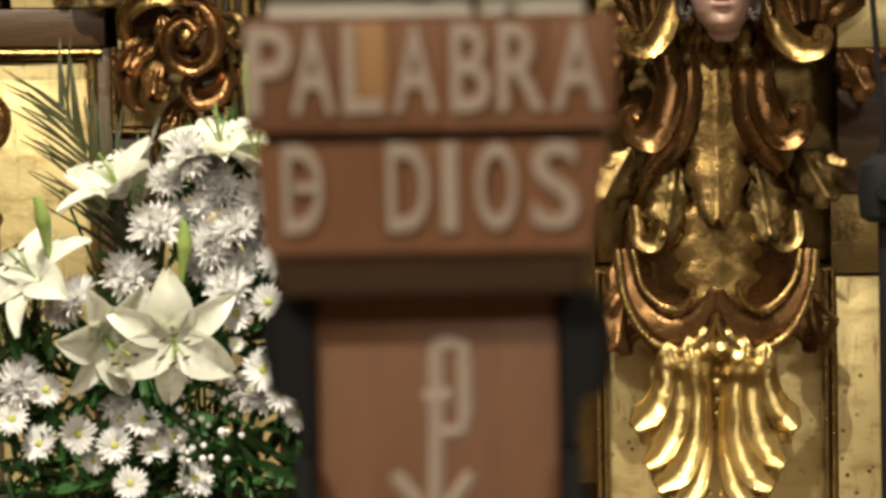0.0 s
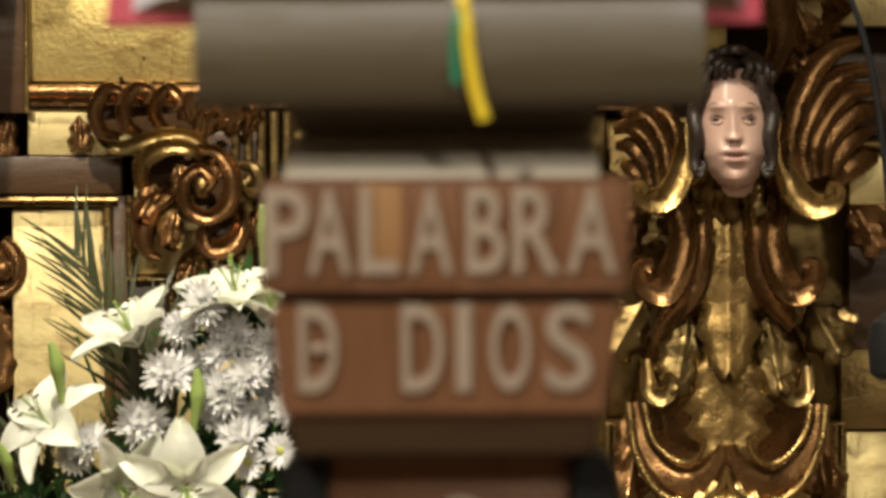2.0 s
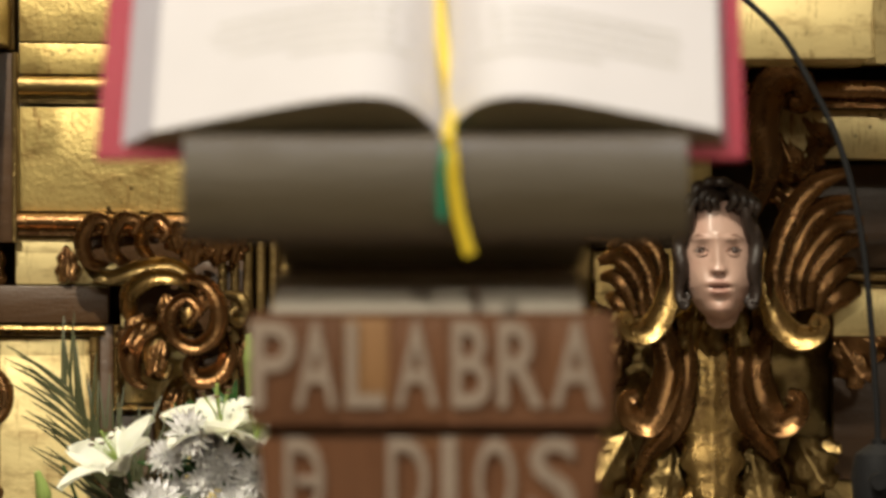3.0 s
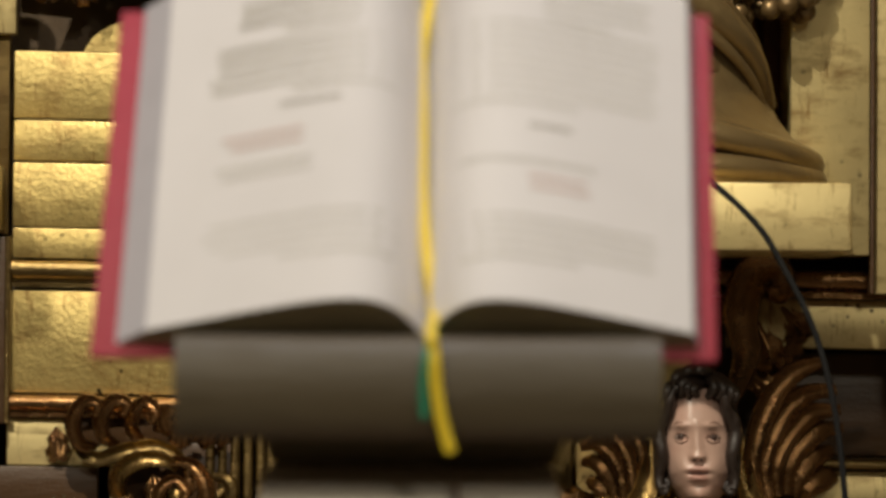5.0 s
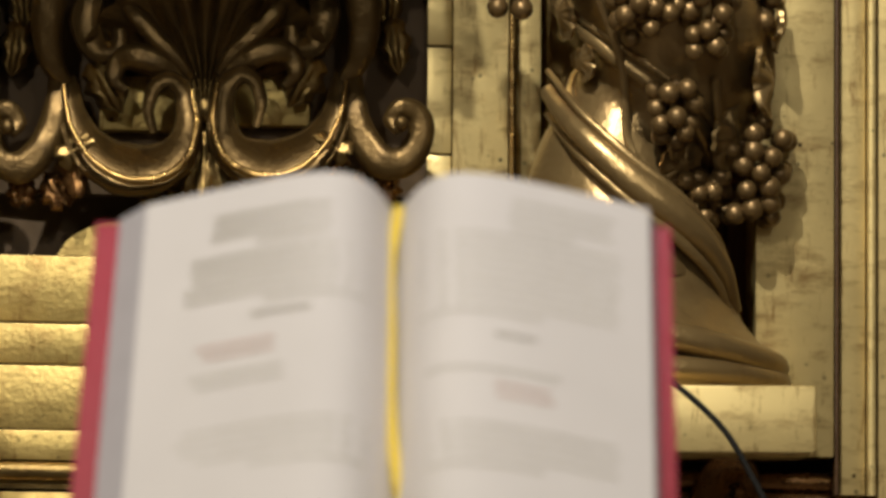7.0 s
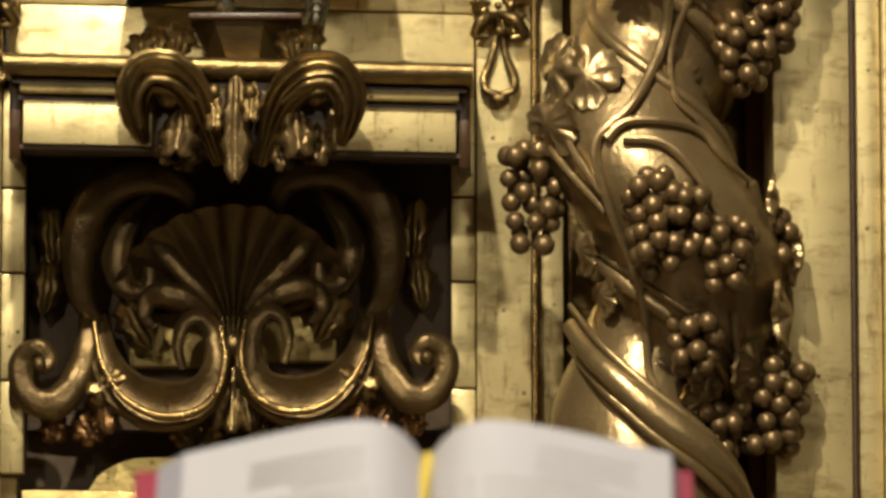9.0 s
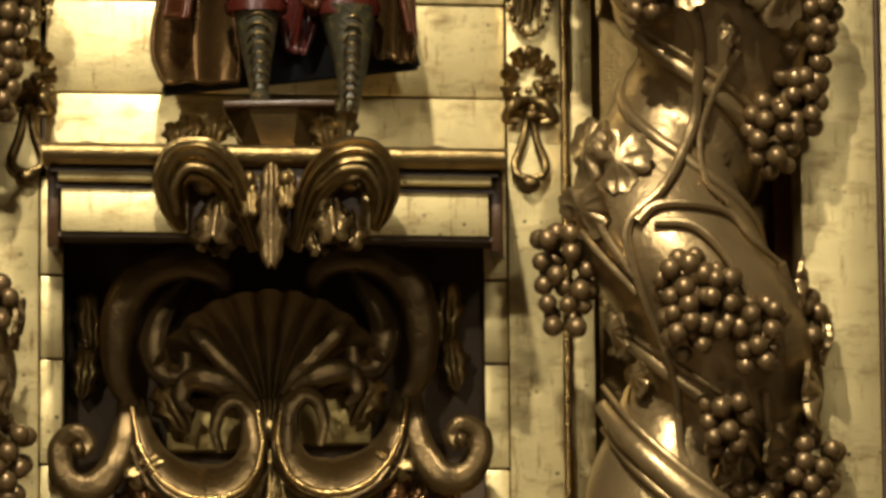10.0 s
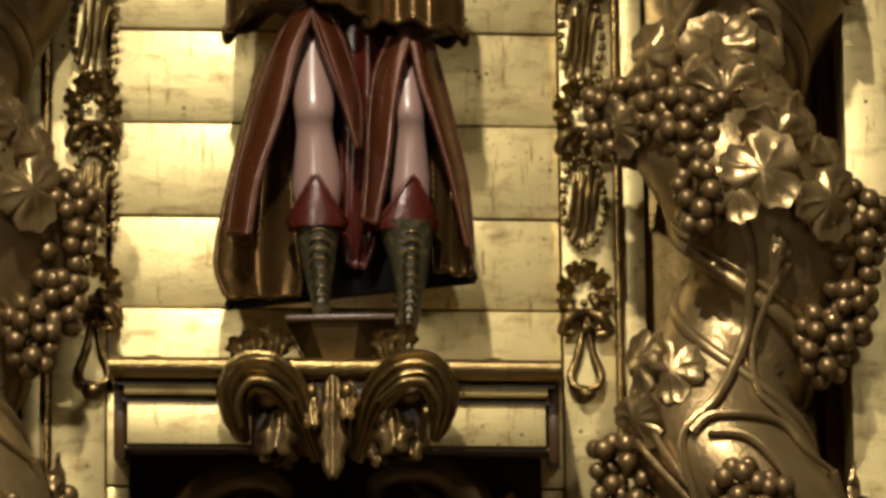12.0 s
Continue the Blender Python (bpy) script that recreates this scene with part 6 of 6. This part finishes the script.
def page_height(s):
    """Rise of the pages over the desk: s runs from 0 at the gutter to 1 at the fore edge."""
    return 0.012 + 0.112 * (1 - math.exp(-s * 8)) * (1 - 0.84 * s ** 1.05)


LEFT_W, RIGHT_W, BOT, TOP = 0.243, 0.237, 0.012, 0.367
for side, name in ((-1, "left_cover"), (1, "right_cover")):
    w = 0.292 if side < 0 else 0.259
    f = Form().box((min(0, side * w), -0.004, 0.0), (max(0, side * w), 0.003, 0.364), 0, 0.0015, at=TILT)
    if side < 0:
        f.v = [(p[0] + 0.045 * (p[2] - 1.40) * max(0, -p[0]) / 0.288, p[1], p[2]) for p in f.v]
    part(name, f, RED_CLOTH, book, "red cloth cover board")
for side in (-1, 1):
    w = LEFT_W if side < 0 else RIGHT_W
    spread = 0.027 if side < 0 else 0.006
    cols = [k / 24 for k in range(25)]
    top = [[(side * s * w, -page_height(s), v) for s in cols] for v in (BOT, 0.1, 0.2, 0.3, TOP)]
    low = [[(side * s * (w + spread), -0.0045, v) for s in cols] for v in (BOT, 0.1, 0.2, 0.3, TOP)]
    block = Form()
    for row in (0, -1):
        block.grid([low[row], top[row]], 0, at=TILT)
    block.grid([[r[-1] for r in low], [r[-1] for r in top]], 1, at=TILT)
    block.grid(low, 0, at=TILT)
    block.grid(top, 2, at=TILT)
    if side < 0:
        block.v = [(p[0] + 0.05 * (p[2] - 1.40) * max(0, -p[0]) / 0.288, p[1], p[2]) for p in block.v]
    pages = part("page_block", block, [EDGE, GREY_PAPER, PAPER], book, "thick block of white pages")

    def bar(x0, x1, z, h, mat, name="line_of_print"):
        ss = [(x0 + (x1 - x0) * k / 10) for k in range(11)]
        rows = [[(side * s * w, -page_height(s) - 0.0006, z * 1.07 + dz) for s in ss] for dz in (0, h)]
        rows2 = [[(p[0], p[1] + 0.0005, p[2]) for p in r] for r in rows]
        b = Form().grid([rows[0], rows[1], rows2[1], rows2[0], rows[0]], 0, at=TILT)
        ob = b.object(name, mat)
        ob.parent = pages

    rnd = random.Random(5 + side)
    if side < 0:
        blocks = [(0.310, 4, 0.25, 0.72, PRINT), (0.268, 6, 0.10, 0.80, PRINT), (0.205, 1, 0.32, 0.55, PRINT_DARK), (0.178, 2, 0.45, 0.75, PRINT_RED), (0.150, 2, 0.42, 0.78, PRINT), (0.095, 5, 0.10, 0.82, PRINT)]
    else:
        blocks = [(0.318, 4, 0.45, 0.86, PRINT), (0.280, 9, 0.10, 0.88, PRINT), (0.180, 1, 0.38, 0.56, PRINT_DARK), (0.145, 1, 0.12, 0.66, PRINT), (0.130, 2, 0.38, 0.62, PRINT_RED), (0.090, 5, 0.12, 0.86, PRINT)]
    for z, count, x0, x1, mat in blocks:
        for k in range(count):
            a, b = (x0, x1)
            if count > 2 and k == count - 1:
                a, b = (x0, x0 + (x1 - x0) * 0.6)
            bar(a + rnd.uniform(-0.01, 0.01), b + rnd.uniform(-0.03, 0.01), z - k * 0.0098, 0.0042, mat)


def ribbon(name, keys, width, mat, thick=0.0012):
    pts = spline(keys, 8)
    f = Form().tube(pts, width / 2, 6, 0, thick / width * 2, up=(0, -1, 0.2))
    return part(name, f, mat, book)


Y0 = AY - 0.066
gut = [TILT @ Vector((dx, -0.030, z)) for dx, z in ((0.002, 0.368), (-0.006, 0.30), (-0.005, 0.23), (-0.004, 0.15), (0.002, 0.08), (0.008, 0.035))]
ribbon("yellow_ribbon", [*gut, (0.015, AY - 0.056, 1.284), (0.018, Y0, 1.262), (0.020, Y0, 1.235), (0.025, Y0, 1.205), (0.033, Y0, 1.177)], 0.010, YELLOW)
ribbon("green_ribbon", [(0.022, AY + 0.02, 1.284), (0.017, AY - 0.052, 1.283), (0.012, Y0, 1.262), (0.009, Y0, 1.235), (0.010, Y0, 1.207)], 0.007, GREEN_SILK)


# ---------------------------------------------------------------- lettering and tiles on the ambo
def letter(char, x0, x1, z0, z1, y, lean, parent=ambo, thick=0.006):
    """One raised letter fitted to a box on the sloping face."""
    cu = bpy.data.curves.new("letter", "FONT")
    cu.body, cu.extrude, cu.offset, cu.resolution_u = char, 0.03, 0.014, 4
    ob = bpy.data.objects.new("letter", cu)
    scene.collection.objects.link(ob)
    me = bpy.data.meshes.new_from_object(ob.evaluated_get(bpy.context.evaluated_depsgraph_get()))
    bpy.data.objects.remove(ob)
    xs, ys = [v.co.x for v in me.vertices], [v.co.y for v in me.vertices]
    ax, bx, ay, by = min(xs), max(xs), min(ys), max(ys)
    for v in me.vertices:
        u, w, t = (v.co.x - ax) / (bx - ax), (v.co.y - ay) / (by - ay), v.co.z / 0.06 + 0.5
        v.co = Vector((x0 + (x1 - x0) * u, y - thick * t + lean * (1 - w), z0 + (z1 - z0) * w))
    me.materials.append(LETTER)
    ob = new("letter", me)
    ob.parent = parent
    ob.matrix_parent_inverse = Matrix.Translation(-parent.location)
    return ob


def amb(px, py):
    """Face of the ambo in its own design units."""
    return (px - 409.5) * 0.000407, 1.1245 - (py - 60) * 0.000404


ROWS_OF_LETTERS = (
    (("P", 36, 128), ("A", 126, 214), ("L", 232, 312), ("A", 334, 424), ("B", 452, 532), ("R", 548, 644), ("A", 660, 762)),
    (("D", 104, 186), ("D", 318, 404), ("I", 430, 462), ("O", 500, 584), ("S", 614, 712)))
for row, (v0, v1, y, lean) in enumerate(((68, 250, AY - 0.0125, 0.0075), (312, 496, AY - 0.0085, 0.0105))):
    for char, u0, u1 in ROWS_OF_LETTERS[row]:
        (x0, z1), (x1, z0) = amb(u0, v0), amb(u1, v1)
        letter(char, x0, x1, z0, z1, y, lean)
# the bar that joins an E into the D, and the plain inlaid tiles
(x0, z1), (x1, z0) = amb(128, 394), amb(172, 412)
part("letter_bar", Form().box((x0, AY - 0.0115, z0), (x1, AY + 0.002, z1), 0, 0.001), LETTER, ambo)
for u0, u1, v0, v1, y, m in ((196, 310, 345, 522, AY - 0.0045, LIGHT_TILE), (30, 225, 62, 285, AY - 0.0128, OAK), (228, 322, 62, 250, AY - 0.0128, LIGHT_TILE), (330, 440, 62, 285, AY - 0.0128, OAK), (444, 640, 62, 250, AY - 0.0128, OAK), (652, 768, 62, 262, AY - 0.0128, OAK),
                             (60, 192, 330, 520, AY - 0.0045, OAK), (316, 480, 320, 522, AY - 0.0045, LIGHT_TILE), (486, 716, 320, 510, AY - 0.0045, OAK)):
    (x0, z1), (x1, z0) = amb(u0, v0), amb(u1, v1)
    f = Form().box((x0, 0, z0), (x1, 0.006, z1), 0, 0.0015)
    lean = 0.0075 if v0 < 200 else 0.0105
    f.v = [(p[0], p[1] + y + lean * (z1 - p[2]) / (z1 - z0) - 0.0005, p[2]) for p in f.v]
    part("inlaid_tile", f, m, ambo)
# chi-rho like sign on the post
for name, keys in (("sign_upright", [(410, 690), (410, 800), (408, 905), (404, 1010), (402, 1110)]), ("sign_bow", [(410, 690), (440, 686), (466, 694), (470, 740), (470, 830), (462, 872), (420, 876)]), ("sign_crossbar", [(384, 800), (440, 796)]),
                   ("sign_arm", [(318, 960), (360, 1010), (402, 1080), (440, 1020), (480, 962)])):
    pts = [Vector((amb(*k)[0], AY + 0.0605, amb(*k)[1] - 0.022)) for k in keys]
    part(name, Form().tube(pts, 0.0062, 4, 0, 0.5), LETTER, ambo, smooth=0)
for s, x in ((-1, -0.104), (1, 0.107)):
    f = Form()
    rows = []
    for z, w in ((0.760, 0.012), (0.800, 0.018), (0.806, 0.036), (0.825, 0.041), (0.850, 0.043), (0.872, 0.040), (0.890, 0.030), (0.893, 0.012)):
        rows.append([(x, AY + 0.05, z), (x + s * w * 0.8, AY + 0.05, z), (x + s * w, AY + 0.07, z), (x + s * w, AY + 0.16, z), (x, AY + 0.18, z)])
    f.grid(rows, 0, True, caps=True)
    part("side_bracket", f, IRON, ambo, "black rounded side bracket")
    part("side_strip", Form().box((min(x, x + s * 0.016), AY + 0.03, 0.05), (max(x, x + s * 0.016), AY + 0.16, 0.758), 0, 0.003), IRON, ambo, "black side strip", smooth=30)


# ---------------------------------------------------------------- microphone stand before the altarpiece
mic = thing("microphone_stand", (0.645, -1.2, 0.0), "thin black gooseneck microphone stand with round base", "microphone stand")
MY = -1.2
neck = spline([(0.330, MY, 1.64), (0.426, MY, 1.572), (0.498, MY, 1.505), (0.540, MY, 1.437), (0.578, MY, 1.362), (0.603, MY, 1.286), (0.620, MY, 1.201), (0.630, MY, 1.117), (0.639, MY, 1.0), (0.645, MY, 0.88)], 8)
part("gooseneck", Form().tube(neck, 0.0048, 10), IRON, mic)
part("microphone", Form().tube([(0.250, MY, 1.690), (0.262, MY, 1.683), (0.300, MY, 1.660), (0.334, MY, 1.637)], [0.012, 0.017, 0.017, 0.009], 14), IRON, mic)
part("pole", Form().tube([(0.645, MY, 0.03), (0.645, MY, 0.90)], 0.011, 14), IRON, mic)
part("clamp", Form().tube([(0.645, MY, 0.792), (0.645, MY, 0.802), (0.645, MY, 0.845), (0.645, MY, 0.878), (0.645, MY, 0.892)], [0.026, 0.038, 0.042, 0.036, 0.016], 16), IRON, mic)
part("clamp_knob", Form().tube([(0.640, MY - 0.04, 0.84), (0.640, MY - 0.07, 0.84)], 0.013, 12), IRON, mic)
part("base", Form().grid([[(0.645 + r * math.cos(a), MY + r * math.sin(a), z) for a in np.linspace(0, 2 * math.pi, 33)[:-1]] for r, z in ((0.13, 0.0), (0.13, 0.015), (0.10, 0.028), (0.02, 0.034))], 0, True, caps=True), IRON, mic)
